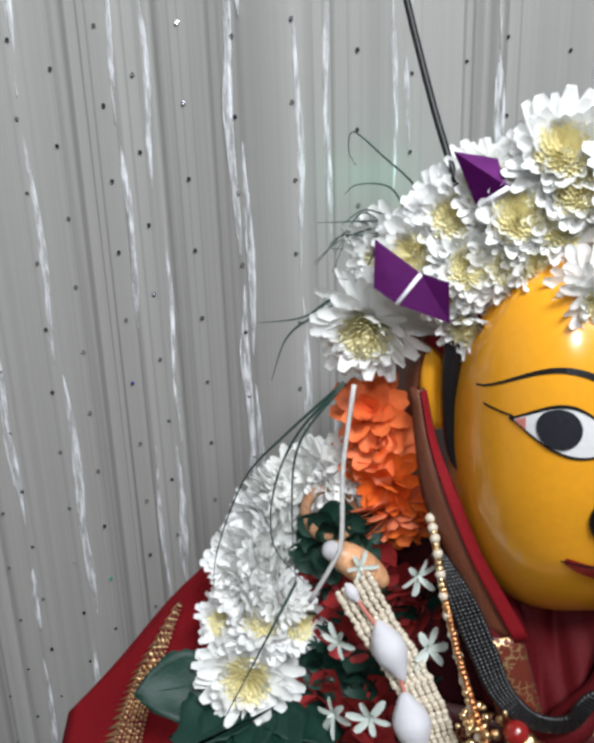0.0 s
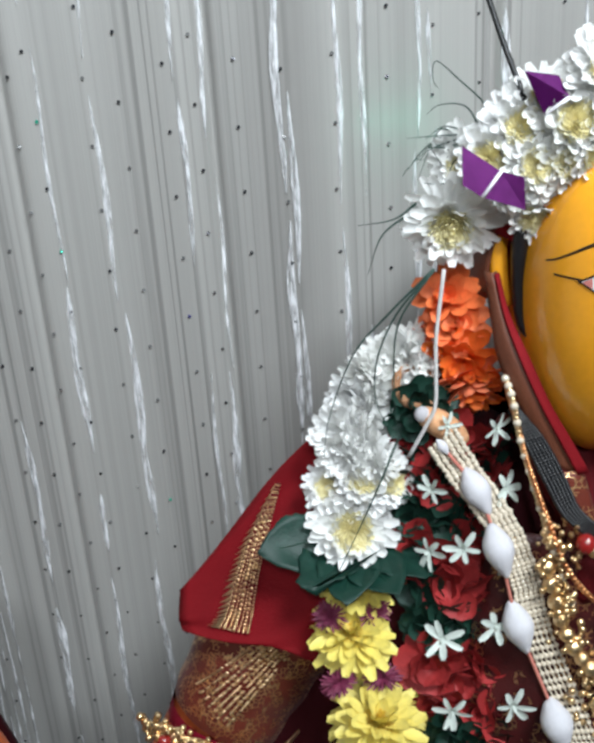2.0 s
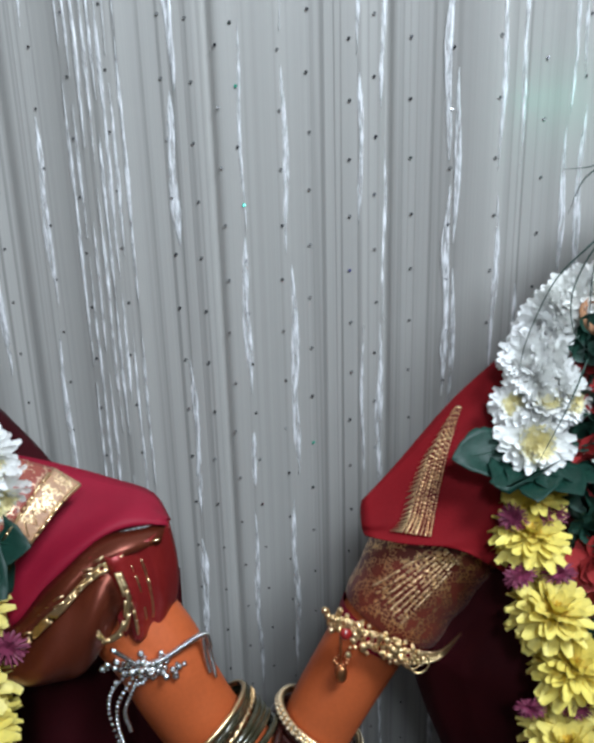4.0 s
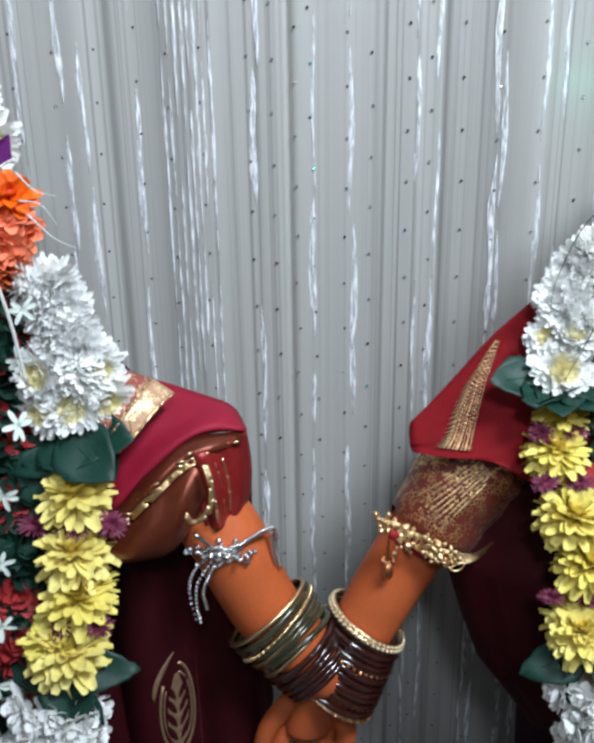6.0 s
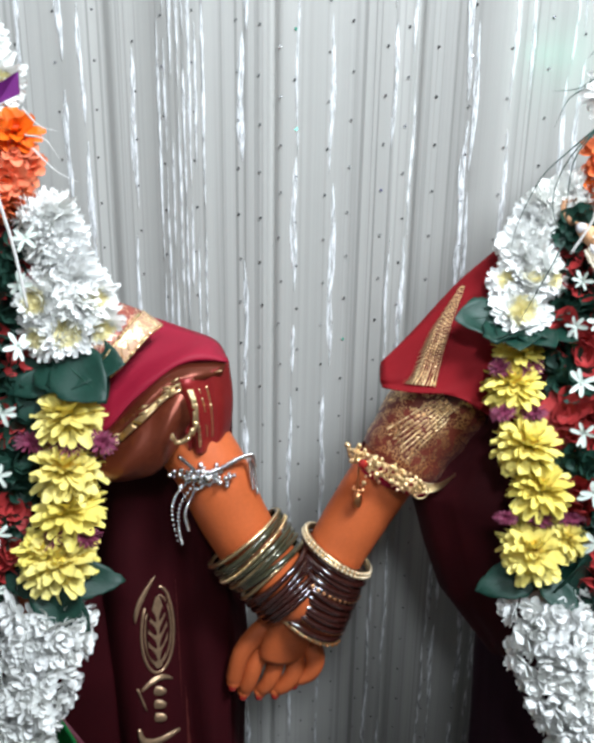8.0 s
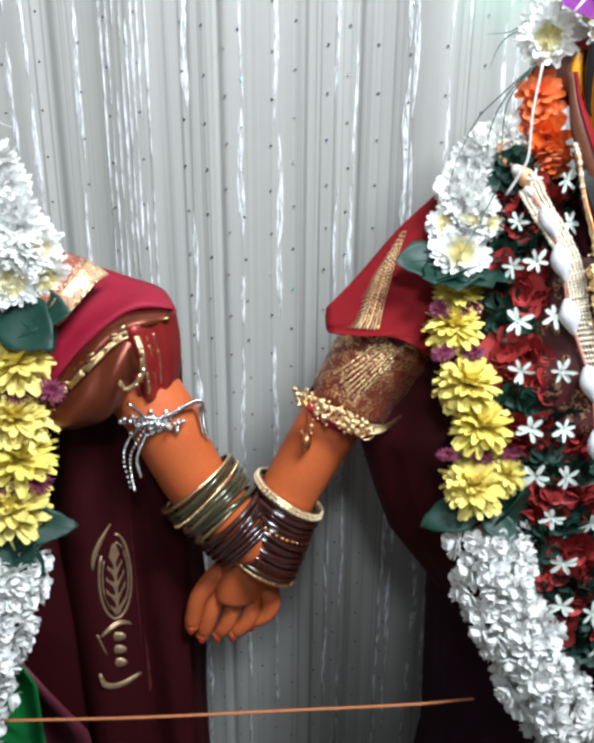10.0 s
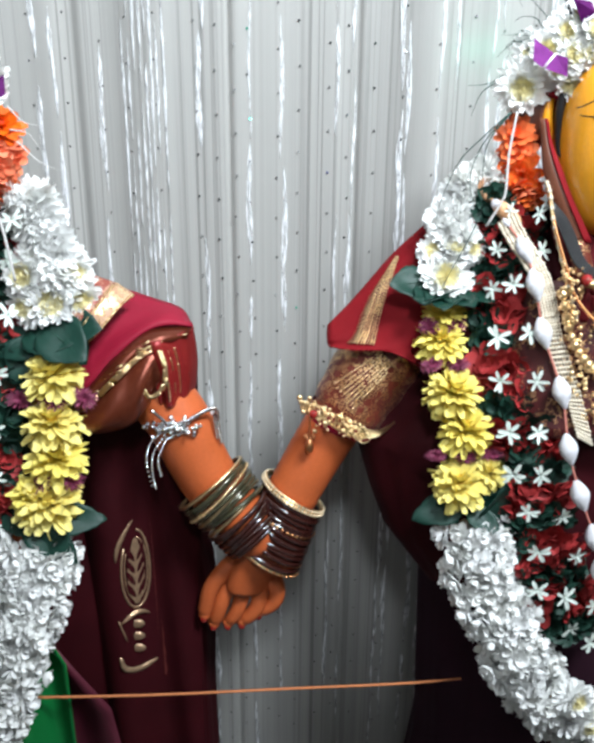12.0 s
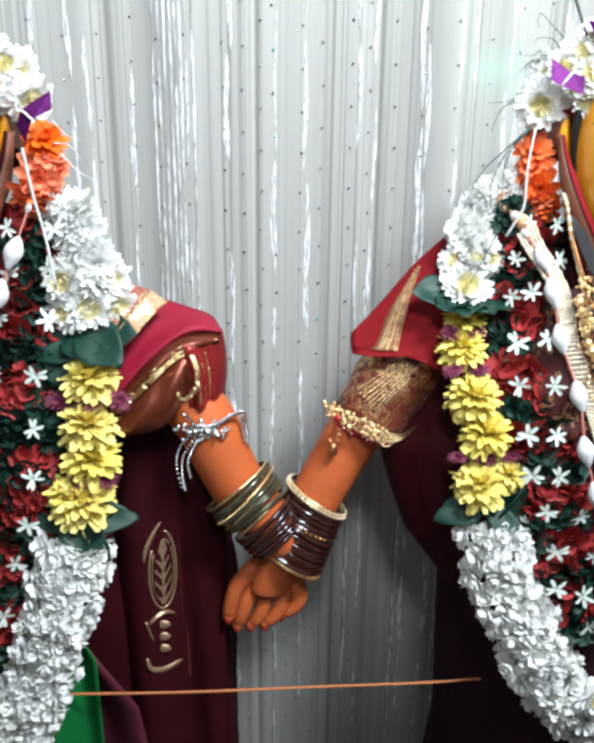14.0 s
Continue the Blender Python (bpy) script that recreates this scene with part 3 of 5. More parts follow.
        tube(bm, smooth_line(nost, 14), lambda s: 0.0011 * math.sin(math.pi * (0.1 + 0.8 * s)) + 0.0003, 5, 2)
        ball(bm, (X(-side * 0.009), face_y(0.009, 1.2335) - 0.0002, 1.2335), 0.0032, 2, 8, 6, (1.3, 0.4, 0.7))
        # ear
        tube(bm, smooth_line([(X(-side * 0.066), 0.022, 1.298), (X(-side * 0.071), 0.019, 1.285), (X(-side * 0.0715), 0.015, 1.268), (X(-side * 0.068), 0.014, 1.250)], 10), 0.0055, 8, 0)
    patch(lambda u: 1.2155 + 0.0032 * math.cos(u / 0.0225 * 4.5) * (1 - abs(u) / 0.025) + 0.0022 * (abs(u) / 0.025) ** 2, lambda u: 1.2145 - 0.0105 * (1 - (u / 0.0245) ** 2), -0.024, 0.024, 6)
    patch(lambda u: 1.2140 + 0.0026 * (abs(u) / 0.026) ** 2, lambda u: 1.2130 + 0.0026 * (abs(u) / 0.026) ** 2, -0.026, 0.026, 2, 0.0014)
    return bm, X


def fingers(bm, rows, mat=1):
    for pts, r in rows:
        tube(bm, smooth_line(pts, 10), lambda s, r=r: r * (1.08 - 0.3 * s) * (0.75 if s > 0.97 else 1), 10, mat)
        ball(bm, pts[-1], r * 0.74, mat, 10, 8)
        ball(bm, Vector(pts[-1]) + Vector((-0.001, -r * 0.45, -r * 0.35)), r * 0.5, 6, 8, 6, (0.9, 0.5, 1.1))


IDOL_MATS = (FACE, SKIN, PAINT_BLACK, PAINT_IRIS, PAINT_WHITE, PAINT_PINK, PAINT_RED, MAROON)
CX_R, CX_L = 0.312, -0.377
CX_FACE = 0.318

# the idol in red, its forearm reaching down to the clasp
bm, XR = idol(1, CX_FACE)
tube(bm, smooth_line([(0.22, 0.07, 1.09), (0.13, 0.06, 1.03), (0.068, 0.05, 0.96), (0.028, 0.045, 0.895), (-0.002, 0.042, 0.835), (-0.025, 0.040, 0.775)], 36),
     lambda s: 0.036 - 0.008 * s - 0.004 * max(0, s - 0.7), 20, 1)
tube(bm, smooth_line([(-0.020, 0.048, 0.790), (-0.030, 0.050, 0.765), (-0.040, 0.052, 0.742), (-0.046, 0.052, 0.722)], 14), lambda s: 0.026 + 0.012 * math.sin(math.pi * (0.2 + 0.55 * s)), 16, 1, 0.6)
fingers(bm, (([(-0.052, 0.046, 0.770), (-0.074, 0.040, 0.752), (-0.090, 0.036, 0.732), (-0.097, 0.036, 0.706), (-0.099, 0.036, 0.694)], 0.0108),
             ([(-0.064, 0.046, 0.738), (-0.076, 0.040, 0.715), (-0.082, 0.038, 0.696), (-0.088, 0.040, 0.678)], 0.0105),
             ([(-0.050, 0.050, 0.728), (-0.056, 0.042, 0.706), (-0.062, 0.040, 0.690), (-0.071, 0.042, 0.676)], 0.0100),
             ([(-0.034, 0.052, 0.728), (-0.034, 0.044, 0.704), (-0.042, 0.042, 0.688), (-0.054, 0.044, 0.676)], 0.0105),
             ([(-0.018, 0.054, 0.734), (-0.012, 0.048, 0.714), (-0.018, 0.046, 0.698), (-0.034, 0.046, 0.688)], 0.0110)))
tagged(new("idol_statue", mesh_of("idol_statue", bm, *IDOL_MATS)), "painted goddess idol with yellow face and orange arm, wearing red", "statue", "pair of idols")

# its neighbour
bm, XL = idol(-1, CX_L)
tube(bm, smooth_line([(-0.26, 0.05, 1.06), (-0.17, 0.03, 1.02), (-0.122, 0.018, 0.965), (-0.103, 0.016, 0.92), (-0.084, 0.018, 0.88), (-0.058, 0.024, 0.84), (-0.03, 0.034, 0.80)], 36),
     lambda s: 0.036 - 0.006 * s, 20, 1)
fingers(bm, (([(-0.03, 0.040, 0.80), (-0.012, 0.052, 0.77), (0.0, 0.055, 0.745)], 0.013), ([(-0.04, 0.045, 0.79), (-0.035, 0.06, 0.76), (-0.025, 0.062, 0.735)], 0.012)))
tagged(new("idol_statue", mesh_of("idol_statue", bm, *IDOL_MATS)), "painted goddess idol with orange arm, wearing maroon and gold", "statue", "pair of idols")


# ---- clothing ----
def lathe(bm, cx, cy, sections, folds, depth, mat=0, n=96, seed=0):
    """A wrapped cloth body: sections of (z, half width, half depth); folds run down it."""
    rows = []
    zs = np.linspace(sections[0][0], sections[-1][0], 40)
    zz = [s[0] for s in sections][::-1]
    for z in zs:
        w = float(np.interp(z, zz, [s[1] for s in sections][::-1]))
        d = float(np.interp(z, zz, [s[2] for s in sections][::-1]))
        c = float(np.interp(z, zz, [s[3] for s in sections][::-1]))
        row = []
        for j in range(n):
            a = 2 * math.pi * j / n
            f = 1 + depth * (math.sin(folds * a + 2.2 * z + seed) + 0.5 * math.sin(2.3 * folds * a + seed * 2)) * min(1, (sections[0][0] - z) * 5)
            row.append((cx + c + w * f * math.cos(a), cy + d * f * math.sin(a), z))
        rows.append(row)
    sheet(bm, rows, mat, close=True)


saree = thing("red_saree", "deep red silk saree draped over the idol's body", "saree", (CX_R, 0.05, 0.0))


def clothed(name, bm, mat, parent, at, label=""):
    bmesh.ops.translate(bm, verts=bm.verts, vec=[-v for v in at])
    return part(name, bm, mat, parent, label)


bm = bmesh.new()
lathe(bm, CX_R, 0.055, ((1.17, 0.06, 0.045, 0), (1.14, 0.13, 0.06, 0), (1.08, 0.18, 0.075, 0), (0.98, 0.195, 0.09, 0), (0.93, 0.235, 0.10, 0), (0.86, 0.215, 0.11, 0), (0.81, 0.197, 0.115, 0),
                        (0.745, 0.150, 0.12, 0)), 11, 0.012, seed=1)
clothed("bodice_drape", bm, MAROON, saree, (CX_R, 0.05, 0))
bm = bmesh.new()
lathe(bm, CX_R, 0.055, ((0.80, 0.165, 0.112, 0), (0.74, 0.150, 0.118, 0), (0.5, 0.142, 0.12, 0), (0.0, 0.20, 0.16, 0)), 13, 0.018, seed=3)
clothed("skirt", bm, PLUM, saree, (CX_R, 0.05, 0), "dark plum pleated skirt")
# chest brocade, its colour darkened for the shade below the chin
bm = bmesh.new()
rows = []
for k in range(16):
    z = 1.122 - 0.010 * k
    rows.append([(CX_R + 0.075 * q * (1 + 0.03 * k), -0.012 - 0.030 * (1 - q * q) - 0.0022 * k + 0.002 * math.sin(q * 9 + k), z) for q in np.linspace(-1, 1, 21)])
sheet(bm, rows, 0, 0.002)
clothed("blouse_front", bm, BROCADE_SHADED, saree, (CX_R, 0.05, 0), "red blouse front with gold brocade, shade put into its colour")
# gathered neck cloth falling into the blouse, with a strip of gold weave beside it
bm = bmesh.new()
sheet(bm, [[(CX_R + 0.055 * q * (1 - 0.25 * v), 0.030 - 0.052 * v - 0.012 * (1 - q * q) + 0.005 * math.sin(9 * q + 5 * v) + 0.002 * math.sin(23 * q - 4 * v), 1.192 - 0.082 * v + 0.010 * q * q)
            for q in np.linspace(-1, 1, 41)] for v in np.linspace(0, 1, 18)], 0, 0.0016)
clothed("neck_cloth", bm, RED_SHADED, saree, (CX_R, 0.05, 0), "gathered red neck cloth")
bm = bmesh.new()
sheet(bm, [[(0.264 + 0.020 * q + 0.016 * v, -0.026 - 0.018 * v - 0.003 * math.sin(math.pi * q), 1.162 - 0.062 * v) for q in np.linspace(0, 1, 8)] for v in np.linspace(0, 1, 14)], 0, 0.0014)
clothed("neck_border", bm, BROCADE, saree, (CX_R, 0.05, 0), "gold woven strip at the neck")
# twist of cloth under the chin
bm = bmesh.new()
tube(bm, smooth_line([(0.268, 0.0, 1.175), (0.280, -0.025, 1.14), (0.287, -0.038, 1.115), (0.283, -0.042, 1.085)], 20), lambda s: (0.013 + 0.004 * math.sin(9 * s)) * (1 - 0.55 * s), 12, 0)
tube(bm, smooth_line([(0.350, 0.0, 1.175), (0.330, -0.03, 1.145), (0.305, -0.044, 1.125), (0.287, -0.044, 1.115)], 20), lambda s: (0.015 + 0.003 * math.sin(11 * s)) * (1 - 0.7 * s), 12, 0)
clothed("neck_twist", bm, RED_SHADED, saree, (CX_R, 0.05, 0))

# shoulder cape: falls from the neck over the upper arm
bm = bmesh.new()
top = smooth_line([(0.235, 0.07, 1.205), (0.175, 0.066, 1.186), (0.125, 0.064, 1.142), (0.08, 0.060, 1.092), (0.043, 0.055, 1.052)], 22)
mid = smooth_line([(0.225, 0.035, 1.15), (0.175, 0.026, 1.12), (0.130, 0.014, 1.082), (0.085, 0.020, 1.055), (0.041, 0.040, 1.040)], 22)
low = smooth_line([(0.235, 0.022, 1.022), (0.19, 0.008, 1.016), (0.145, -0.006, 1.020), (0.10, -0.002, 1.039), (0.043, 0.034, 1.034)], 22)
back = smooth_line([(0.235, 0.10, 1.18), (0.175, 0.10, 1.15), (0.125, 0.095, 1.10), (0.09, 0.085, 1.06), (0.048, 0.07, 1.04)], 22)
rows = []
for line in range(25):
    s = line / 24
    row = []
    for a, b, c, d in zip(back, top, mid, low):
        if s < 0.2:
            p = a.lerp(b, s / 0.2)
        else:
            u = (s - 0.2) / 0.8
            p = b * (1 - u) ** 2 + (2 * c - 0.5 * (b + d)) * 2 * u * (1 - u) + d * u * u
        row.append(p + Vector((0, 0.0018 * math.sin(14 * s + p.x * 60), 0.0016 * math.sin(p.x * 70))))
    rows.append(row)
CAPE = rows
sheet(bm, rows, 0, 0.0016)
cape = clothed("shoulder_cape", bm, RED_SILK, saree, (CX_R, 0.05, 0))


def cape_at(u, v):
    """A point on the cape: u from the neck to the arm, v from the back edge to the hem."""
    j, i = min(max(u, 0), 1) * 22, min(max(v, 0), 1) * 24
    a, b = int(min(j, 21)), int(min(i, 23))
    p = CAPE[b][a].lerp(CAPE[b][a + 1], j - a)
    q = CAPE[b + 1][a].lerp(CAPE[b + 1][a + 1], j - a)
    return p.lerp(q, i - b)


bm = bmesh.new()
base = Vector((CX_R, 0.05, 0))


def band(s, q):
    """A point on the band: s from the shoulder to the hem, q from its toothed edge (0) to the plain one (1)."""
    ks = (0, 0.33, 0.6, 1)
    a = [float(np.interp(s, ks, c)) for c in ((0.560, 0.705, 0.773, 0.880), (0.235, 0.310, 0.405, 0.720))]
    b = [float(np.interp(s, ks, c)) for c in ((0.545, 0.622, 0.672, 0.765), (0.255, 0.370, 0.490, 0.770))]
    return cape_at(a[0] + (b[0] - a[0]) * q, a[1] + (b[1] - a[1]) * q) + lift - base


lift = Vector((0, -0.0022, 0.0008))
sheet(bm, [[band(t, q) + lift * 0.1 for q in np.linspace(0.15, 1, 8)] for t in np.linspace(0, 1, 30)], 1)
for q, r in ((0.18, 0.0009), (0.30, 0.0015), (0.44, 0.0009), (0.58, 0.0017), (0.72, 0.0009), (0.84, 0.0013), (0.97, 0.0009)):
    n = 44 if r < 0.0012 else 30
    for k in range(n):
        ball(bm, band((k + 0.5) / n, q), r * (0.55 + 0.45 * min(1, 3 * k / n)), 0, 6, 4, (1, 0.7, 1))
for k in range(24):
    t = k / 24
    p, q, e = band(t, 0.17), band(t + 0.036, 0.17), band(t + 0.055, -0.20)
    a, b, c, d = (bm.verts.new(p), bm.verts.new(q), bm.verts.new(e), bm.verts.new((p + q + e) / 3 + 0.6 * lift))
    for f in ((a, b, d), (b, c, d), (c, a, d)):
        bm.faces.new(f)
part("gold_band", bm, (GOLD, BROCADE_RED), cape, "gold beaded band with a saw-tooth edge")

# blouse sleeve
bm = bmesh.new()
tube(bm, smooth_line([(0.150, 0.066, 1.045), (0.114, 0.060, 1.018), (0.087, 0.054, 0.985), (0.066, 0.049, 0.950)], 24), lambda s: 0.048 - 0.007 * s * s + 0.0008 * math.sin(22 * s), 36, 0, cap=False)
clothed("blouse_sleeve", bm, BROCADE, saree, (CX_R, 0.05, 0), "copper brocade sleeve with gold figures")
bm = bmesh.new()
flake = random.Random(21)
for i in range(30):
    for j in range(8):
        s, w = (i + 0.5 * (j % 2)) / 30 + flake.gauss(0, 0.006), (j - 3.5) / 3.5
        x, z = 0.103 - 0.046 * s + 0.0088 * w * (0.75 + 0.35 * s), 1.027 - 0.044 * s - 0.0092 * w * (0.75 + 0.35 * s)
        d = 0.817 * (x - 0.114) - 0.577 * (z - 1.018)
        y = 0.058 - 0.006 * s - math.sqrt(max(0.0475 ** 2 - d * d, 0))
        if flake.random() < 0.88:
            ball(bm, (x, y, z), flake.uniform(0.0009, 0.0015), 0, 5, 4, (1.3, 0.5, 0.8))
clothed("sleeve_border", bm, GOLD, saree, (CX_R, 0.05, 0), "gold thread border across the sleeve")
bm = bmesh.new()
tube(bm, smooth_line([(0.066, 0.05, 0.952), (0.060, 0.049, 0.935)], 6), 0.040, 24, 0, cap=False)
clothed("sleeve_cuff", bm, PINK_SILK, saree, (CX_R, 0.05, 0), "crimson cuff under the armlet")


# veil round the face
def veil(sign, cx, label, mats):
    v = thing("head_veil", label, "veil", (cx, 0.05, 1.15))
    at = (cx, 0.05, 1.15)
    bm = bmesh.new()
    rows = []
    for k in range(61):
        a = radians(-96 + 192 * k / 60)
        hang = max(0, abs(a) - 1.75)
        out = []
        for s in np.linspace(0, 1, 9):
            r1, r2 = 0.0775 + 0.010 * s, 0.086 + 0.016 * s
            drop = 0.0 if abs(a) < 1.7 else 1.0
            x = cx + sign * r1 * math.sin(a)
            z = 1.262 + r2 * math.cos(a) - 0.075 * hang - 0.012 * s * drop
            y = 0.014 + 0.055 * s - 0.035 * hang - 0.012 * math.sin(math.pi * s)
            out.append((x, y, z + 0.0015 * math.sin(5 * s + 7 * a)))
        rows.append(out)
    sheet(bm, rows, 0, 0.0018)
    clothed("border", bm, mats[0], v, at, "bronze-red woven border")
    bm = bmesh.new()
    sheet(bm, [[(cx + sign * (0.062 + 0.016 * s) * math.sin(a), 0.004 + 0.012 * s - 0.006 * math.sin(math.pi * s) - 0.012 * math.cos(a) ** 2, 1.262 + (0.076 + 0.016 * s) * math.cos(a)) for s in np.linspace(0, 1, 7)]
               for a in np.linspace(-1.25, 1.25, 41)], 0, 0.0014)
    clothed("hood_lining", bm, mats[1], v, at)
    bm = bmesh.new()
    rows = []
    for k in range(41):
        a = radians(-118 + 236 * k / 40)
        row = []
        for s in np.linspace(0, 1, 12):
            e = s * math.pi / 2
            row.append((cx + sign * 0.094 * math.sin(a) * math.cos(e * 0.98), 0.055 + 0.075 * math.sin(e), 1.255 + 0.110 * math.cos(a) * math.cos(e * 0.98)))
        rows.append(row)
    sheet(bm, rows, 0, 0.0018)
    clothed("hood", bm, mats[1], v, at)
    # two folds that fall from the cheeks to the collar
    for side in (1, -1):
        bm = bmesh.new()
        inner = smooth_line([(cx + side * 0.0755, 0.006, 1.272), (cx + side * 0.0715, -0.002, 1.250), (cx + side * 0.0635, -0.012, 1.228), (cx + side * 0.0535, -0.020, 1.203), (cx + side * 0.0425, -0.024, 1.182),
                             (cx + side * 0.031, -0.026, 1.160)], 20)
        outer = smooth_line([(cx + side * 0.0825, 0.008, 1.272), (cx + side * 0.0805, 0.000, 1.248), (cx + side * 0.0775, -0.006, 1.224), (cx + side * 0.0675, -0.014, 1.198), (cx + side * 0.060, -0.018, 1.180),
                             (cx + side * 0.052, -0.022, 1.162)], 20)
        sheet(bm, [[p.lerp(q, s) + Vector((0, -0.004 * math.sin(math.pi * s), 0)) for s in np.linspace(0, 1, 8)] for p, q in zip(inner, outer)], 0, 0.0014)
        clothed("fold", bm, mats[0], v, at)
        bm = bmesh.new()
        sheet(bm, [[p.lerp(q, s) + Vector((0, -0.0035 - 0.003 * math.sin(math.pi * s), 0)) for s in np.linspace(-0.06, 0.30, 7)] for p, q in zip(inner, outer)], 0, 0.0018)
        clothed("lining", bm, mats[1], v, at)
    return v


veil(1, CX_FACE, "red silk veil with bronze border round the idol's head", (VEIL_EDGE, RED_SILK))
veil(-1, CX_L, "maroon silk veil round the idol's head", (VEIL_EDGE, MAROON))

# the neighbour's saree
saree2 = thing("maroon_saree", "maroon silk saree with gold borders draped over the idol", "saree", (CX_L, 0.05, 0.0))
base2 = (CX_L, 0.05, 0)
bm = bmesh.new()
lathe(bm, CX_L, 0.125, ((1.16, 0.06, 0.045, 0), (1.13, 0.12, 0.06, 0), (1.08, 0.16, 0.07, 0), (0.98, 0.20, 0.085, 0.02), (0.88, 0.235, 0.09, 0.02), (0.83, 0.245, 0.10, 0.02),
                       (0.70, 0.268, 0.11, 0.02), (0.52, 0.262, 0.11, 0.02), (0.0, 0.29, 0.16, 0.0)), 15, 0.012, seed=5)
clothed("body_drape", bm, MAROON, saree2, base2)
# hanging panel with woven gold figures
bm = bmesh.new()
rows = []
for k in range(30):
    z = 1.00 - 0.68 * k / 29
    rows.append([(-0.235 + 0.135 * q + 0.004 * math.sin(5 * z + 8 * q), 0.046 - 0.022 * math.sin(math.pi * min(1, 0.15 + q)) ** 2 + 0.010 * math.sin(q * 11 + 3 * z), z) for q in np.linspace(0, 1, 28)])
PANEL = rows
sheet(bm, rows, 0, 0.0018)
panel = clothed("hanging_panel", bm, MAROON, saree2, base2)


def panel_point(q, z):
    k = (1.00 - z) / 0.68 * 29
    i = int(min(max(k, 0), 28))
    j = q * 27
    a = int(min(j, 26))
    p = Vector(PANEL[i][a]).lerp(Vector(PANEL[i][a + 1]), j - a).lerp(Vector(PANEL[i + 1][a]).lerp(Vector(PANEL[i + 1][a + 1]), j - a), k - i)
    return p + Vector((0, -0.0022, 0)) - Vector(base2)


# woven gold figure: leaf with dark veins inside a crescent, then a row of drops
bm = bmesh.new()
QF, ZF = 0.42, -0.018
def gold_leaf(mat, dq, z0, z1, half, lift, lean=0.0):
    sheet(bm, [[panel_point(QF + dq + lean * s + q * half * math.sin(math.pi * (0.04 + 0.92 * s)) ** 0.8 * (1.1 - 0.3 * s), z0 + ZF + (z1 - z0) * s) - Vector((0, lift, 0))
                for q in np.linspace(-1, 1, 7)] for s in np.linspace(0, 1, 12)], mat)


sheet(bm, [[panel_point(QF - 0.02 + q, z) + Vector((0, 0.0008, 0)) for q in np.linspace(-0.19, 0.30, 9)] for z in np.linspace(0.835, 0.60, 30)], 3)
gold_leaf(1, 0.0, 0.738, 0.825, 0.062, 0.0022)
for k in range(4):
    for side in (-1, 1):
        gold_leaf(2, side * 0.012, 0.748 + 0.016 * k, 0.770 + 0.016 * k, 0.017, 0.0031, side * 0.05)
for r, w in ((0.0215, 0.0016), (0.0172, 0.0011)):
    pts = [panel_point(QF + (r / 0.135) * 0.62 * math.sin(a), ZF + 0.783 + 2.4 * r * math.cos(a)) for a in np.linspace(0.1, 2 * math.pi - 0.9, 30)]
    tube(bm, pts, w, 5)
tube(bm, [panel_point(QF - 0.13 + 0.12 * u * u, ZF + 0.80 + 0.048 * u) for u in np.linspace(0, 1, 10)], lambda u: 0.0038 * math.sin(math.pi * (0.08 + 0.85 * u)), 6, 1, 0.5)
tube(bm, [panel_point(QF - 0.11 + 0.19 * u, ZF + 0.716 + 0.010 * math.sin(math.pi * u)) for u in np.linspace(0, 1, 10)], lambda u: 0.0042 * math.sin(math.pi * (0.1 + 0.8 * u)), 6, 1, 0.5)
tube(bm, [panel_point(QF - 0.13 + 0.05 * u, ZF + 0.72 - 0.03 * u) for u in np.linspace(0, 1, 6)], 0.0012, 5)
for z in (0.697, 0.680, 0.663):
    ball(bm, panel_point(QF - 0.02, z + ZF + 0.012), 0.0092, 0, 10, 6, (1.2, 0.25, 0.66))
tube(bm, smooth_line([panel_point(QF - 0.13, ZF + 0.668), panel_point(QF - 0.10, ZF + 0.652), panel_point(QF, ZF + 0.644), panel_point(QF + 0.12, ZF + 0.646)], 12), lambda u: 0.0046 * math.sin(math.pi * (0.12 + 0.76 * u)), 6, 1, 0.5)
part("gold_figure", bm, (GOLD_THREAD, GOLD_THREAD, MAROON, BAND_SILK), panel, "woven gold paisley and drops on a copper band")

# wine underskirt and green cloth at the hem
bm = bmesh.new()
sheet(bm, [[(-0.30 + (0.085 + 0.03 * min(max((0.72 - z) / 0.2, 0), 1)) * min(1, (0.80 - z) / 0.16) * q, -0.04 - 0.012 * math.sin(q * 7 + 2 * z), z) for q in np.linspace(0, 1, 16)] for z in np.linspace(0.74, 0.05, 14)], 0, 0.002)
clothed("front_pleat", bm, WINE, saree2, base2, "wine-coloured front pleat")
bm = bmesh.new()
sheet(bm, [[(-0.375 + (-0.242 + 0.375 - 0.030 * max(0, z - 0.72) / 0.05) * q, -0.060 + 0.012 * math.sin(q * 13 + 5 * z) - 0.012 * math.sin(math.pi * q), z) for q in np.linspace(0, 1, 32)] for z in np.linspace(0.765, 0.05, 28)], 0, 0.002)
clothed("green_pleat", bm, GREEN_SILK, saree2, base2, "bright green silk fold")

# puffed shoulder with folds
def puff(rows_of, name, mat, label=""):
    bm = bmesh.new()
    sheet(bm, rows_of, 0, 0.0018)
    return clothed(name, bm, mat, saree2, base2, label)


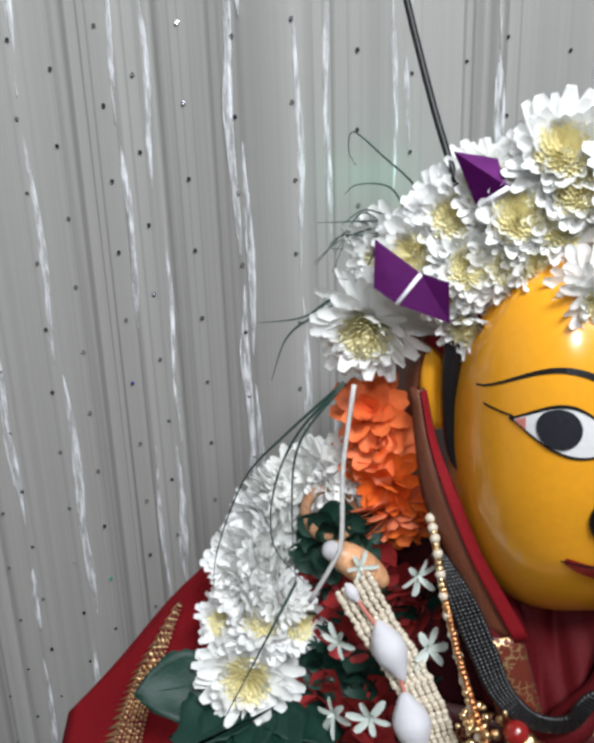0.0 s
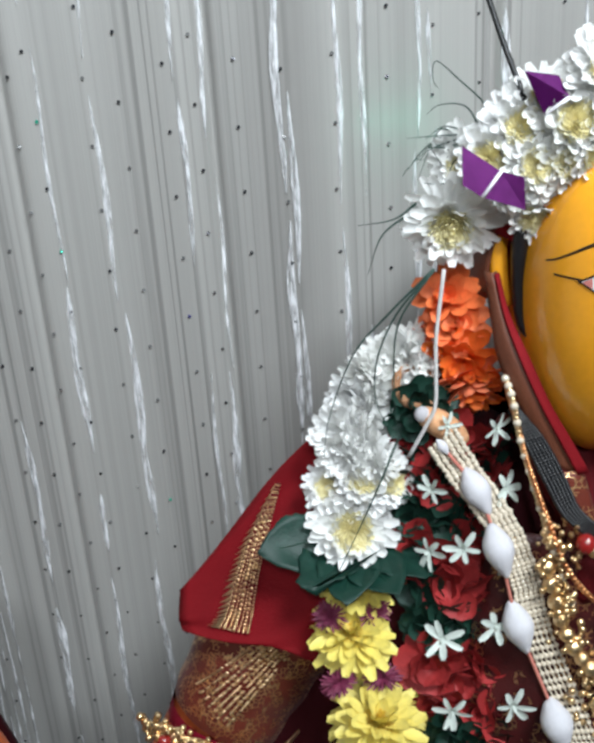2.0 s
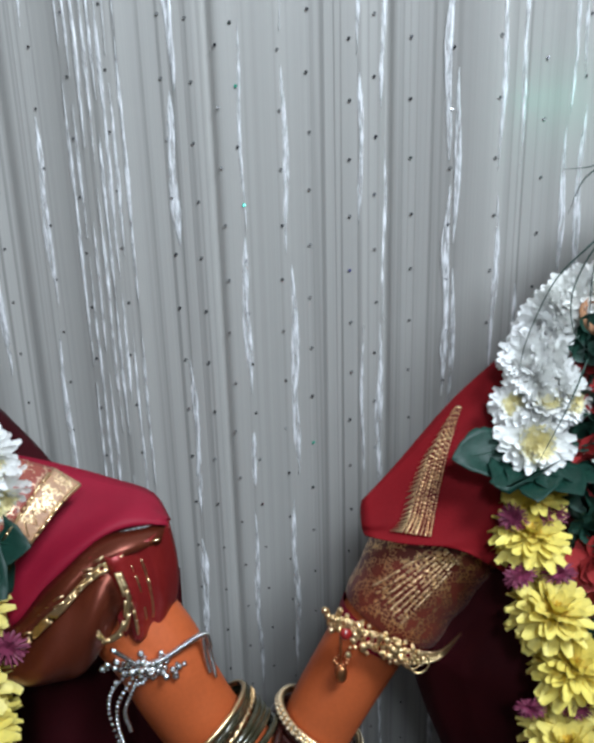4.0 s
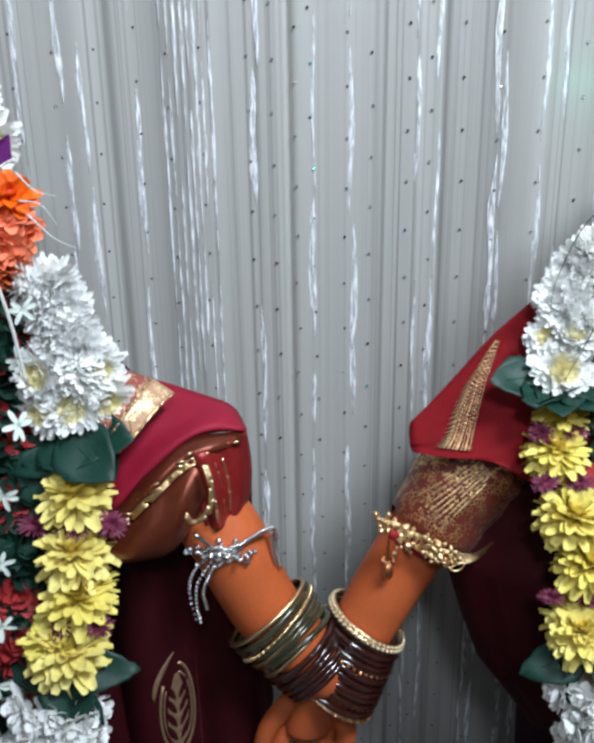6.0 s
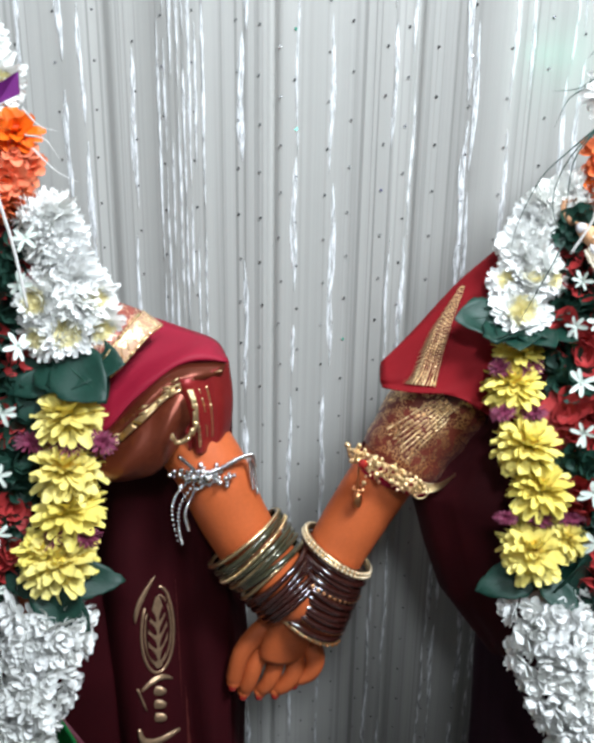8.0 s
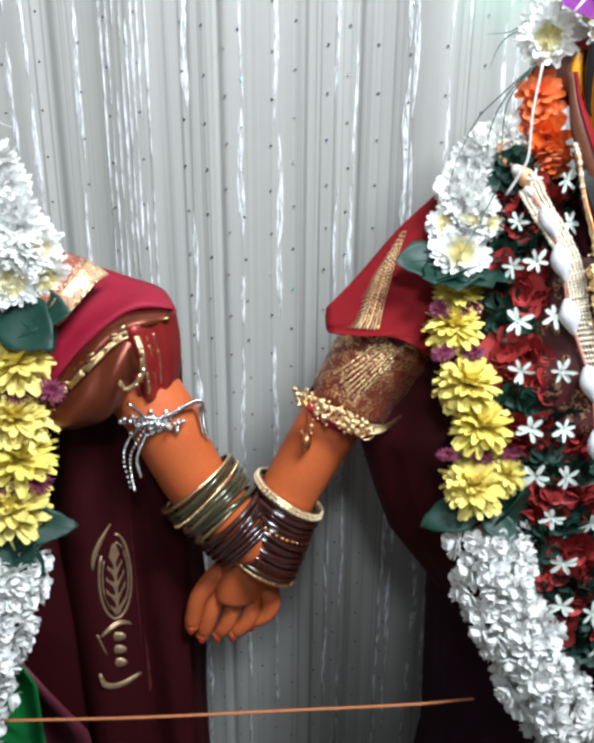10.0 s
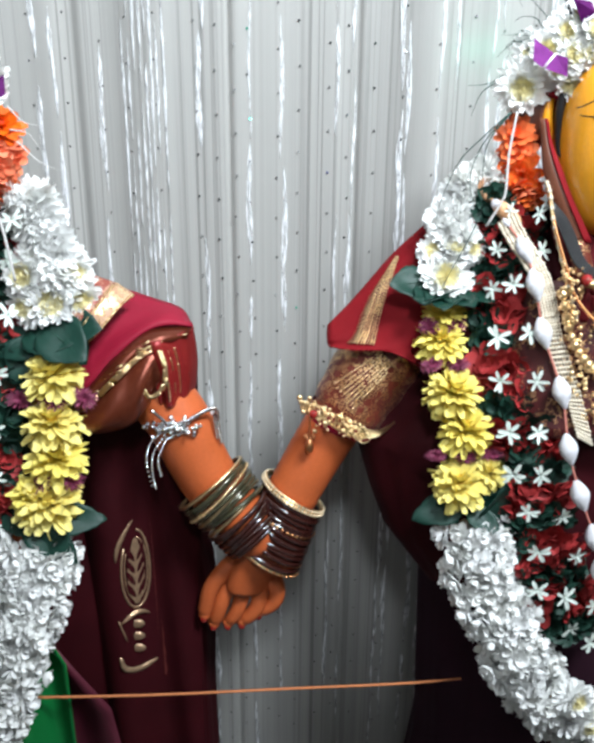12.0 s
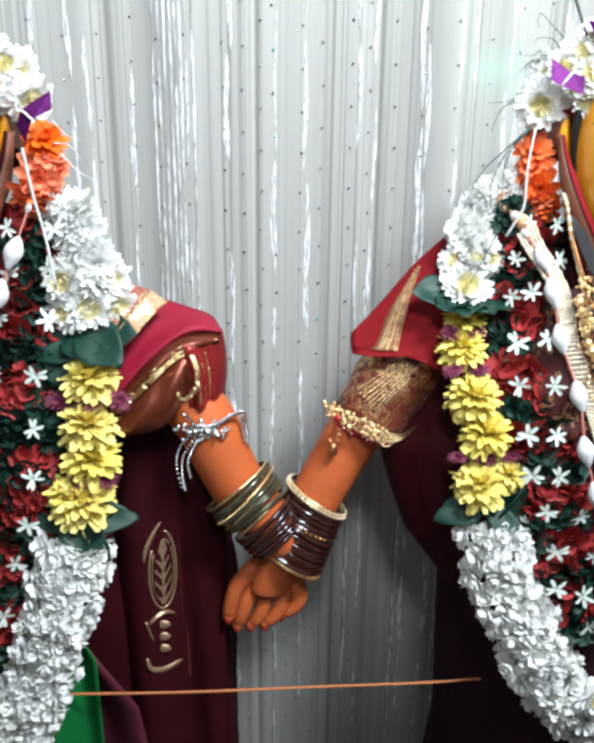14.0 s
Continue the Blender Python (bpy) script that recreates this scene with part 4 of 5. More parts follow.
crown = smooth_line([(-0.30, 0.055, 1.138), (-0.235, 0.052, 1.114), (-0.185, 0.048, 1.099), (-0.140, 0.042, 1.085), (-0.112, 0.036, 1.076), (-0.100, 0.028, 1.058)], 26)
brow = smooth_line([(-0.30, -0.005, 1.010), (-0.24, -0.012, 0.998), (-0.205, -0.020, 1.012), (-0.175, -0.018, 1.044), (-0.140, -0.006, 1.068), (-0.100, 0.014, 1.066)], 26)
hem = smooth_line([(-0.29, 0.0, 0.985), (-0.235, -0.008, 0.965), (-0.205, -0.022, 0.968), (-0.170, -0.030, 0.975), (-0.148, -0.022, 0.992), (-0.136, -0.002, 1.012)], 26)
puff([[a.lerp(b, s) + Vector((0, -0.010 * math.sin(math.pi * s) + 0.0025 * math.sin(11 * s + 30 * a.x), 0.006 * math.sin(math.pi * s))) for a, b in zip(crown, brow)] for s in np.linspace(0, 1, 14)],
     "shoulder_wrap", PINK_SILK, "crimson silk shoulder wrap")
# a rolled fold of brocade, then the drape sinking below it
rollrows = []
for s in np.linspace(0, 1, 26):
    row = []
    for k, (a, b) in enumerate(zip(brow, hem)):
        u = k / 26
        bulge = -0.013 * math.sin(math.pi * min(1, s / 0.22)) * (s < 0.22) - 0.014 * math.sin(math.pi * min(1, max(0, s - 0.22) / 0.78))
        row.append(a.lerp(b, s) + Vector((0, bulge - 0.004 + 0.0022 * math.sin(26 * u + 6 * s), 0.004 * math.sin(math.pi * s) * math.sin(9 * u))))
    rollrows.append(row)
puff(rollrows, "sleeve_drape", SATIN, "shiny copper-red shot silk drape")
# pale gold woven border lying across the shoulder
edge_a = smooth_line([(-0.197, -0.012, 1.058), (-0.183, -0.010, 1.072), (-0.168, 0.004, 1.088), (-0.156, 0.022, 1.094)], 16)
edge_b = smooth_line([(-0.202, -0.012, 1.074), (-0.192, -0.008, 1.087), (-0.181, 0.006, 1.100), (-0.173, 0.024, 1.106)], 16)
puff([[p.lerp(q, s) + Vector((0, -0.012, 0.006)) for s in np.linspace(0, 1, 6)] for p, q in zip(edge_a, edge_b)], "gold_border", GOLD_WEAVE, "pale gold woven border")
edge_c = [p + Vector((-0.050, 0.004, 0.017)) for p in edge_b]
puff([[p.lerp(q, s) + Vector((0, -0.011, 0.005)) for s in np.linspace(0, 1, 8)] for p, q in zip(edge_b, edge_c)], "brocade_field", PINK_BROCADE, "copper-pink brocade field")
# end of the drape that hangs beside the arm
ea = smooth_line([(-0.150, -0.022, 1.062), (-0.140, -0.024, 1.035), (-0.136, -0.018, 1.008), (-0.134, -0.012, 0.990)], 14)
eb = smooth_line([(-0.100, 0.012, 1.066), (-0.097, 0.016, 1.035), (-0.098, 0.020, 1.008), (-0.103, 0.02, 0.984)], 14)
tail = [[p.lerp(q, s) + Vector((0, -0.012 * math.sin(math.pi * s) + 0.0035 * math.sin(14 * s), 0)) for s in np.linspace(0, 1, 24)] for p, q in zip(ea, eb)]
puff(tail, "drape_tail", SATIN_RED, "hanging red silk end with gold lines")
# gold zari edging in broken lines
bm = bmesh.new()
r3 = random.Random(3)


def zari(pts, r, n=30):
    line = smooth_line(pts, n)
    k = 0
    while k < n - 2:
        m = min(n, k + r3.randint(2, 7))
        tube(bm, line[k:m + 1], r * r3.uniform(0.6, 1.2), 5)
        k = m + r3.randint(0, 1)


for off in (0.0, 0.0030, 0.006):
    zari([Vector(rollrows[4][k]) + Vector((0, -0.002, -off)) for k in range(7, 25, 2)], 0.0015, 40)
for dx in (0.0, 0.0022):
    zari([(-0.130 + dx, -0.036, 1.058), (-0.125 + dx, -0.042, 1.042), (-0.128 + dx, -0.046, 1.022), (-0.140 + dx, -0.048, 1.014), (-0.146 + dx, -0.048, 1.022)], 0.0016)
for line in (edge_a, edge_b):
    zari([p + Vector((0, -0.0140, 0.0068)) for p in line[::4]], 0.0013, 40)
zig = [edge_a[k].lerp(edge_b[k], 0.25 if k % 2 else 0.75) + Vector((0, -0.0136, 0.0066)) for k in range(17)]
tube(bm, zig, 0.0009, 5)
for j in (8, 11, 14):
    zari([Vector(tail[k][j]) + Vector((0, -0.002, 0)) for k in range(2, 14, 2)], 0.0013)
for k in range(26):
    p = Vector(rollrows[r3.randint(2, 6)][r3.randint(10, 25)]) + Vector((0, -0.002, 0))
    tube(bm, [p, p + Vector((0.003, -0.0005, r3.uniform(0.001, 0.003))), p + Vector((0.007, 0, r3.uniform(0.001, 0.004)))], 0.0008, 4)
clothed("gold_edging", bm, GOLD, saree2, base2, "gold zari lines")


# ---- jewellery ----
def bangle_thing(name, label, centre, axis, r, wire, mat, beads=0, bead_mat=None, group=""):
    b = thing(name, label, "bangle", centre, group)
    bm = bmesh.new()
    ring(bm, (0, 0, 0), axis, r, wire)
    part("hoop", bm, mat, b)
    if beads:
        m = facing((0, 0, 0), axis)
        bm = bmesh.new()
        for k in range(beads):
            a = 2 * math.pi * k / beads
            ball(bm, m @ Vector(((r + wire) * math.cos(a), (r + wire) * math.sin(a), 0)), wire * 0.9, 0, 6, 4)
        part("beading", bm, bead_mat or mat, b)
    return b


N_R = Vector((-0.52, -0.10, -0.82))
A, B = Vector((0.008, 0.045, 0.853)), Vector((-0.025, 0.047, 0.773))
bangle_thing("bangle", "gold bangle set with rows of pearls", A, N_R, 0.0375, 0.0022, GOLD, 46, GOLD_PEARL, "bangles on the red idol")
bangle_thing("bangle", "gold bangle set with rows of pearls", A.lerp(B, 0.045), N_R, 0.0385, 0.0022, GOLD, 46, GOLD_PEARL, "bangles on the red idol")
for k in range(14):
    s = 0.12 + 0.82 * k / 13
    gold = k in (4, 12)
    w = Vector((rnd.uniform(-0.1, 0.1), rnd.uniform(-0.08, 0.08), rnd.uniform(-0.05, 0.05)))
    bangle_thing("bangle", "thin copper-gold bangle among dark glass ones" if gold else "dark brown glossy glass bangle", A.lerp(B, s), N_R + w, 0.0375 + 0.006 * s + rnd.uniform(-0.001, 0.001), 0.0034 if not gold else 0.0022,
                 COPPER if gold else GLASS_DARK, 40 if gold else 0, COPPER, "bangles on the red idol")
bangle_thing("bangle", "gold bangle with copper beads at the wrist", A.lerp(B, 1.02), N_R, 0.0435, 0.0022, GOLD, 30, COPPER, "bangles on the red idol")

N_L = Vector((0.66, -0.25, -0.68))
A, B = Vector((-0.086, 0.017, 0.882)), Vector((-0.046, 0.029, 0.820))
for k in range(18):
    s = k / 13.5
    gold = k in (0, 3, 5, 9)
    w = Vector((rnd.uniform(-0.12, 0.12), rnd.uniform(-0.1, 0.1), rnd.uniform(-0.05, 0.05)))
    bangle_thing("bangle", "gold bangle on the forearm" if gold else ("dull olive glass bangle" if k < 10 else "dark brown glossy glass bangle"), A.lerp(B, s), N_L + w, 0.0425 - 0.004 * s, 0.0022 if gold else 0.0031,
                 GOLD if gold else (GLASS_GREEN if k < 10 else GLASS_DARK), 40 if k == 3 else 0, GOLD, "bangles on the maroon idol")

# gold armlet on the sleeve
armlet = thing("armlet", "ornate gold armlet with filigree and a drop", "armlet", (0.045, 0.0, 0.955))
o = Vector((0.045, 0.0, 0.955))
bm = bmesh.new()
r2 = random.Random(5)
for k in range(150):
    s = r2.random()
    p = Vector((0.016, 0.012, 0.978)).lerp(Vector((0.078, -0.004, 0.948)), s) + Vector((r2.gauss(0, 0.004), -0.004 * math.sin(math.pi * s) + r2.gauss(0, 0.002), r2.gauss(0, 0.0075 - 0.003 * s)))
    ball(bm, p - o, r2.uniform(0.0012, 0.0030), 0, 6, 4)
for k in range(14):
    a = k / 13
    c = Vector((0.016, 0.012, 0.978)).lerp(Vector((0.078, -0.004, 0.948)), a)
    ring(bm, c - o + Vector((0, -0.004, 0)), (0.1, -1, 0.2), r2.uniform(0.004, 0.008), 0.0008, 0, 14, 4)
part("filigree", bm, GOLD, armlet)
bm = bmesh.new()
for k in range(4):
    dz = 0.004 * k
    tube(bm, smooth_line([Vector((0.072, -0.002, 0.955 - dz)) - o, Vector((0.095, 0.002, 0.949 - 0.5 * dz)) - o, Vector((0.117, 0.02, 0.951 + 0.1 * dz)) - o], 12), 0.0012, 6)
part("strap", bm, GOLD, armlet)
bm = bmesh.new()
tube(bm, [Vector((0.022, 0.012, 0.968 - 0.006 * k)) - o for k in range(7)], 0.001, 5)
ball(bm, Vector((0.022, 0.010, 0.928)) - o, 0.0062, 0, 10, 8, (0.8, 0.8, 1.4))
for k in range(8):
    ball(bm, Vector((0.022 + 0.005 * math.cos(k * 0.8), 0.010 + 0.005 * math.sin(k * 0.8), 0.940)) - o, 0.0016, 0, 6, 4)
part("drop", bm, COPPER, armlet)
bm = bmesh.new()
ball(bm, Vector((0.025, 0.004, 0.969)) - o, 0.005, 0, 10, 8)
part("stone", bm, RUBY, armlet)

# silver armlet
o = Vector((-0.11, 0.0, 0.965))
silver = thing("armlet", "silver armlet with stones and hanging chains", "armlet", o)
bm = bmesh.new()
for k in range(120):
    p = Vector((-0.120 + r2.gauss(0, 0.012), -0.018 + r2.gauss(0, 0.003), 0.966 + r2.gauss(0, 0.005)))
    ball(bm, p - o, r2.uniform(0.0014, 0.0034), 0, 6, 4)
part("setting", bm, SILVER, silver)
bm = bmesh.new()
tube(bm, smooth_line([Vector(p) - o for p in ((-0.118, -0.018, 0.970), (-0.105, -0.017, 0.974), (-0.090, -0.010, 0.980), (-0.078, 0.0, 0.979), (-0.077, 0.004, 0.968))], 20), 0.0024, 8, 0, 0.6)
tube(bm, smooth_line([Vector(p) - o for p in ((-0.122, -0.018, 0.964), (-0.131, -0.022, 0.978), (-0.141, -0.026, 0.990))], 8), 0.0018, 6)
for p in smooth_line([Vector(p) - o for p in ((-0.118, -0.021, 0.972), (-0.105, -0.020, 0.976), (-0.090, -0.013, 0.982), (-0.078, -0.003, 0.981), (-0.075, 0.001, 0.968))], 26):
    ball(bm, p, 0.0019, 0, 6, 4)
part("band", bm, SILVER, silver)
for pts in (((-0.132, -0.016, 0.962), (-0.146, -0.014, 0.946), (-0.151, -0.012, 0.925), (-0.147, -0.010, 0.895)), ((-0.130, -0.018, 0.958), (-0.143, -0.016, 0.935), (-0.145, -0.014, 0.912), (-0.143, -0.012, 0.893)),
            ((-0.128, -0.020, 0.955), (-0.138, -0.018, 0.93), (-0.136, -0.016, 0.91)), ((-0.077, 0.004, 0.970), (-0.075, 0.004, 0.955), (-0.073, 0.004, 0.938)), ((-0.080, 0.002, 0.972), (-0.079, 0.002, 0.958), (-0.077, 0.002, 0.944))):
    bm = bmesh.new()
    line = smooth_line([Vector(p) - o for p in pts], 16)
    for p in line:
        ball(bm, p, 0.0019, 0, 6, 4)
    part("chain", bm, SILVER, silver)


def bead_string(name, label, category, pts, n, r, mat, group="", jitter=0.0, alt=None, every=0, word="bead"):
    """Beads threaded along a curve: one mesh of beads and a thread."""
    o = Vector(pts[0])
    t = thing(name, label, category, o, group)
    line = smooth_line([Vector(p) - o for p in pts], n)
    q = random.Random(n)
    if mat is not BLACK_BEAD:
        bm = bmesh.new()
        ball(bm, (0, 0, 0), 1.0, 0, 8, 6)
        me = mesh_of(word, bm, mat)
        other = me.copy()
        other.materials[0] = alt or mat
        for k, p in enumerate(line):
            big = bool(every) and k % every == 0
            g = r * (1.4 if big else q.uniform(0.88, 1.1))
            piece(word, other if big else me, t, Matrix.Translation(p + Vector((q.gauss(0, jitter), q.gauss(0, jitter), q.gauss(0, jitter)))) @ Matrix.Diagonal((g, g, g, 1)))
        bm = bmesh.new()
        tube(bm, line, r * 0.35, 5)
        part("thread", bm, mat, t)
        return t
    bm, bm2 = bmesh.new(), bmesh.new()
    for k, p in enumerate(line):
        big = every and k % every == 0
        ball(bm2 if big else bm, p + Vector((q.gauss(0, jitter), q.gauss(0, jitter), q.gauss(0, jitter))), r * (1.4 if big else q.uniform(0.88, 1.1)), 0, 8, 6)
    tagged(part("bead_strand", bm, mat, t), kind="stuff")
    if every:
        part("large_bead_strand", bm2, alt or mat, t)
    else:
        bm2.free()
    bm = bmesh.new()
    tube(bm, line, r * 0.35, 5)
    part("thread", bm, mat, t)
    return t


# mesh of pearls: six strings side by side
for k in range(6):
    d = 0.0034 * (k - 2.5)
    bead_string("pearl_string", "string of small cream pearls over the garland", "necklace",
                [(0.209 + 0.85 * d, -0.010, 1.179 + 0.6 * d), (0.218 + 0.85 * d, -0.016, 1.163 + 0.5 * d), (0.230 + 0.85 * d, -0.024, 1.145 + 0.4 * d), (0.240 + 0.85 * d, -0.033, 1.127 + 0.3 * d), (0.248 + 0.85 * d, -0.042, 1.104 + 0.2 * d), (0.254 + 0.85 * d, -0.051, 1.072 + 0.1 * d), (0.273 + 0.85 * d, -0.068, 1.020 + 0.0 * d), (0.286 + 0.85 * d, -0.083, 0.975 + -0.5 * d)], 82, 0.0017, PEARL, "pearl strings", 0.0003, word="pearl")
# gold chains, dark bead strands
bead_string("bead_chain", "gold bead chain beside the face", "necklace", [(0.244, -0.010, 1.214), (0.246, -0.018, 1.204), (0.249, -0.026, 1.181), (0.254, -0.034, 1.159), (0.261, -0.044, 1.129), (0.271, -0.056, 1.094)], 52, 0.0018, GOLD, every=4, alt=PEARL)
bead_string("bead_chain", "gold bead chain beside the face", "necklace", [(0.245, -0.010, 1.208), (0.248, -0.022, 1.190), (0.252, -0.032, 1.169), (0.258, -0.044, 1.146), (0.270, -0.056, 1.112), (0.290, -0.066, 1.090)], 60, 0.0018, COPPER)
for k in range(6):
    d = 0.0023 * k
    bead_string("black_bead_string", "string of tiny black beads round the neck", "necklace",
                [(0.246 + 0.4 * d, -0.014, 1.196 + 0.0 * d), (0.252 + 0.8 * d, -0.028, 1.180 + 0.2 * d), (0.260 + 0.8 * d, -0.038, 1.161 + 0.3 * d), (0.269 + 0.6 * d, -0.046, 1.143 + 0.4 * d), (0.284 + 0.2 * d, -0.053, 1.133 + 0.5 * d), (0.301 + -0.1 * d, -0.056, 1.134 + 0.5 * d), (0.313 + -0.5 * d, -0.056, 1.148 + 0.3 * d), (0.350 - 0.6 * d, -0.050, 1.165)], 90, 0.0015, BLACK_BEAD, "black bead strings")
bead_string("gold_necklace", "necklace of round gold beads with red stones", "necklace", [(0.258, -0.05, 1.115), (0.268, -0.06, 1.075), (0.285, -0.068, 1.05), (0.305, -0.072, 1.04), (0.335, -0.072, 1.042), (0.37, -0.06, 1.09)], 20, 0.0052, GOLD)
bead_string("gold_necklace", "necklace of round gold beads with red stones", "necklace", [(0.278, -0.054, 1.130), (0.287, -0.058, 1.124), (0.297, -0.062, 1.122), (0.309, -0.064, 1.120), (0.328, -0.064, 1.120), (0.35, -0.055, 1.13)], 10, 0.0044, GOLD, every=5, alt=RUBY)
o = Vector((0.313, -0.066, 1.100))
pend = thing("pendant", "round gold pendant of concentric beads", "pendant", o)
bm = bmesh.new()
bmesh.ops.create_cone(bm, cap_ends=True, segments=28, radius1=0.021, radius2=0.014, depth=0.006, matrix=Matrix.Rotation(radians(90), 4, "X"))
part("plate", bm, GOLD, pend)
bm = bmesh.new()
for r, n in ((0.020, 34), (0.015, 26), (0.010, 18), (0.005, 9)):
    for k in range(n):
        a = 2 * math.pi * k / n
        ball(bm, (r * math.cos(a), -0.004, r * math.sin(a)), 0.0017, 0, 6, 4)
part("granulation", bm, GOLD, pend)

# long gold mesh over the chest
bm = bmesh.new()
o = Vector((0.275, -0.06, 1.05))
for k in range(160):
    s = r2.random()
    p = Vector((0.258, -0.050, 1.145)).lerp(Vector((0.292, -0.076, 0.985)), s) + Vector((r2.gauss(0, 0.006), r2.gauss(0, 0.002), 0))
    ball(bm, p - o, r2.uniform(0.0011, 0.0026), 0, 6, 4)
chest = thing("gold_chain_cluster", "cluster of fine gold chains on the chest", "necklace", o)
part("link_mesh", bm, GOLD, chest)


# string of cotton beads
def cotton_string(label, pts, sizes):
    o = Vector(pts[0])
    t = thing("cotton_bead_string", label, "garland", o, "cotton bead strings")
    for k, (a, r) in enumerate(zip(pts, sizes)):
        nxt = Vector(pts[min(k + 1, len(pts) - 1)]) - Vector(pts[max(k - 1, 0)])
        bm = bmesh.new()
        bmesh.ops.create_uvsphere(bm, u_segments=18, v_segments=16, radius=1)
        for v in bm.verts:
            v.co *= 1 + 0.05 * noise.noise(v.co * 3 + Vector((k, 0, 0)))
            z = v.co.z
            v.co = Vector((v.co.x * r * (1 - 0.3 * z * z) * (1 + 0.18 * z), v.co.y * r * (1 - 0.3 * z * z) * (1 + 0.18 * z), (z + 0.22 * z ** 5) * r * 1.55))
        p = part("cotton_bead", bm, COTTON, t)
        p.matrix_basis = facing(Vector(a) - o, -nxt)
    bm = bmesh.new()
    tube(bm, smooth_line([Vector(p) - o for p in pts], 30), 0.0011, 5)
    part("thread", bm, PINK_THREAD, t)


cotton_string("string of white cotton beads on pink thread", [(0.208, -0.012, 1.176), (0.225, -0.024, 1.152), (0.234, -0.039, 1.121), (0.243, -0.051, 1.076), (0.260, -0.074, 1.023), (0.268, -0.090, 0.969), (0.282, -0.100, 0.923), (0.298, -0.112, 0.880), (0.306, -0.118, 0.845)], (0.003, 0.0080, 0.0088, 0.0088, 0.0090, 0.0090, 0.0092, 0.0092, 0.0092))
cotton_string("string of white cotton beads on pink thread", [(-0.278, -0.035, 1.205), (-0.292, -0.052, 1.166), (-0.308, -0.060, 1.126), (-0.322, -0.068, 1.084), (-0.334, -0.080, 1.04), (-0.345, -0.096, 0.99)], (0.003, 0.009, 0.0095, 0.0095, 0.0095, 0.0095))


# ---- flowers ----
def bloom(name, me, eye, parent, at, way, size=1.0, label=""):
    ob = piece(name, me, parent, facing(Vector(at) - parent.location, way, rnd.random() * 6, size))
    if eye is not None:
        piece("centre", eye, ob, Matrix.Identity(4))
    if label:
        ob["label"] = label
    return ob


def wreath(cx, sign, label):
    """White chrysanthemums round the head, over the brow."""
    t = thing("head_wreath", label, "wreath", (cx, 0.0, 1.34), "flower wreaths")
    spots = ((-0.096, 0.010, 1.301, 1.00), (-0.086, 0.020, 1.329, 0.80), (-0.076, 0.008, 1.333, 0.80), (-0.061, 0.006, 1.348, 0.85), (-0.056, -0.004, 1.330, 0.75), (-0.067, 0.000, 1.317, 0.60),
             (-0.053, 0.000, 1.304, 0.70), (-0.049, 0.004, 1.361, 0.80), (-0.038, -0.008, 1.350, 0.90), (-0.041, -0.010, 1.331, 0.70), (-0.022, -0.010, 1.375, 0.95), (-0.023, -0.012, 1.347, 0.85),
             (-0.015, -0.016, 1.361, 0.85), (-0.011, -0.035, 1.324, 0.75), (-0.032, -0.016, 1.333, 0.60), (0.006, -0.022, 1.374, 1.00), (0.020, -0.030, 1.352, 0.85), (0.034, -0.014, 1.368, 1.00),
             (0.050, -0.020, 1.350, 0.85), (0.062, -0.004, 1.354, 0.95), (0.076, -0.010, 1.337, 0.85), (0.090, -0.004, 1.329, 0.95), (0.098, 0.004, 1.302, 1.00))
    for dx, y, z, s in spots:
        way = Vector((sign * dx * 5, -1.0, (z - 1.32) * 9 - 0.05)) + Vector((rnd.gauss(0, 0.15), 0, rnd.gauss(0, 0.15)))
        bloom("chrysanthemum", rnd.choice(CHRYS), rnd.choice(CHRYS_EYE), t, (cx + sign * dx, y, z), way, s * 0.91)
    return t


wreath(0.314, 1, "wreath of white chrysanthemums round the yellow-faced idol's head")
wreath(-0.375, -1, "wreath of white chrysanthemums round the maroon idol's head")


def foil_piece(at, pts, label="folded purple foil scrap tucked between the flowers"):
    """A folded scrap of foil: two facets with a pale cut edge."""
    o = Vector(at)
    t = thing("foil_scrap", label, "decoration", o, "purple foil scraps")
    bm = bmesh.new()
    vs = [bm.verts.new(Vector(p) - o) for p in pts]
    fs = [bm.faces.new(vs[:4]), bm.faces.new((vs[3], vs[2], vs[4], vs[5]))] if len(vs) == 6 else [bm.faces.new(vs)]
    bmesh.ops.solidify(bm, geom=fs, thickness=0.0004)
    part("foil", bm, FOIL, t, smooth=False)
    bm = bmesh.new()
    k = (3, 2) if len(vs) == 6 else (2, 3)
    tube(bm, [Vector(pts[k[0]]) - o + Vector((0, -0.0008, 0)), Vector(pts[k[1]]) - o + Vector((0, -0.0008, 0))], 0.0011, 5)
    part("cut_edge", bm, FOIL_EDGE, t, "pale cut edge")


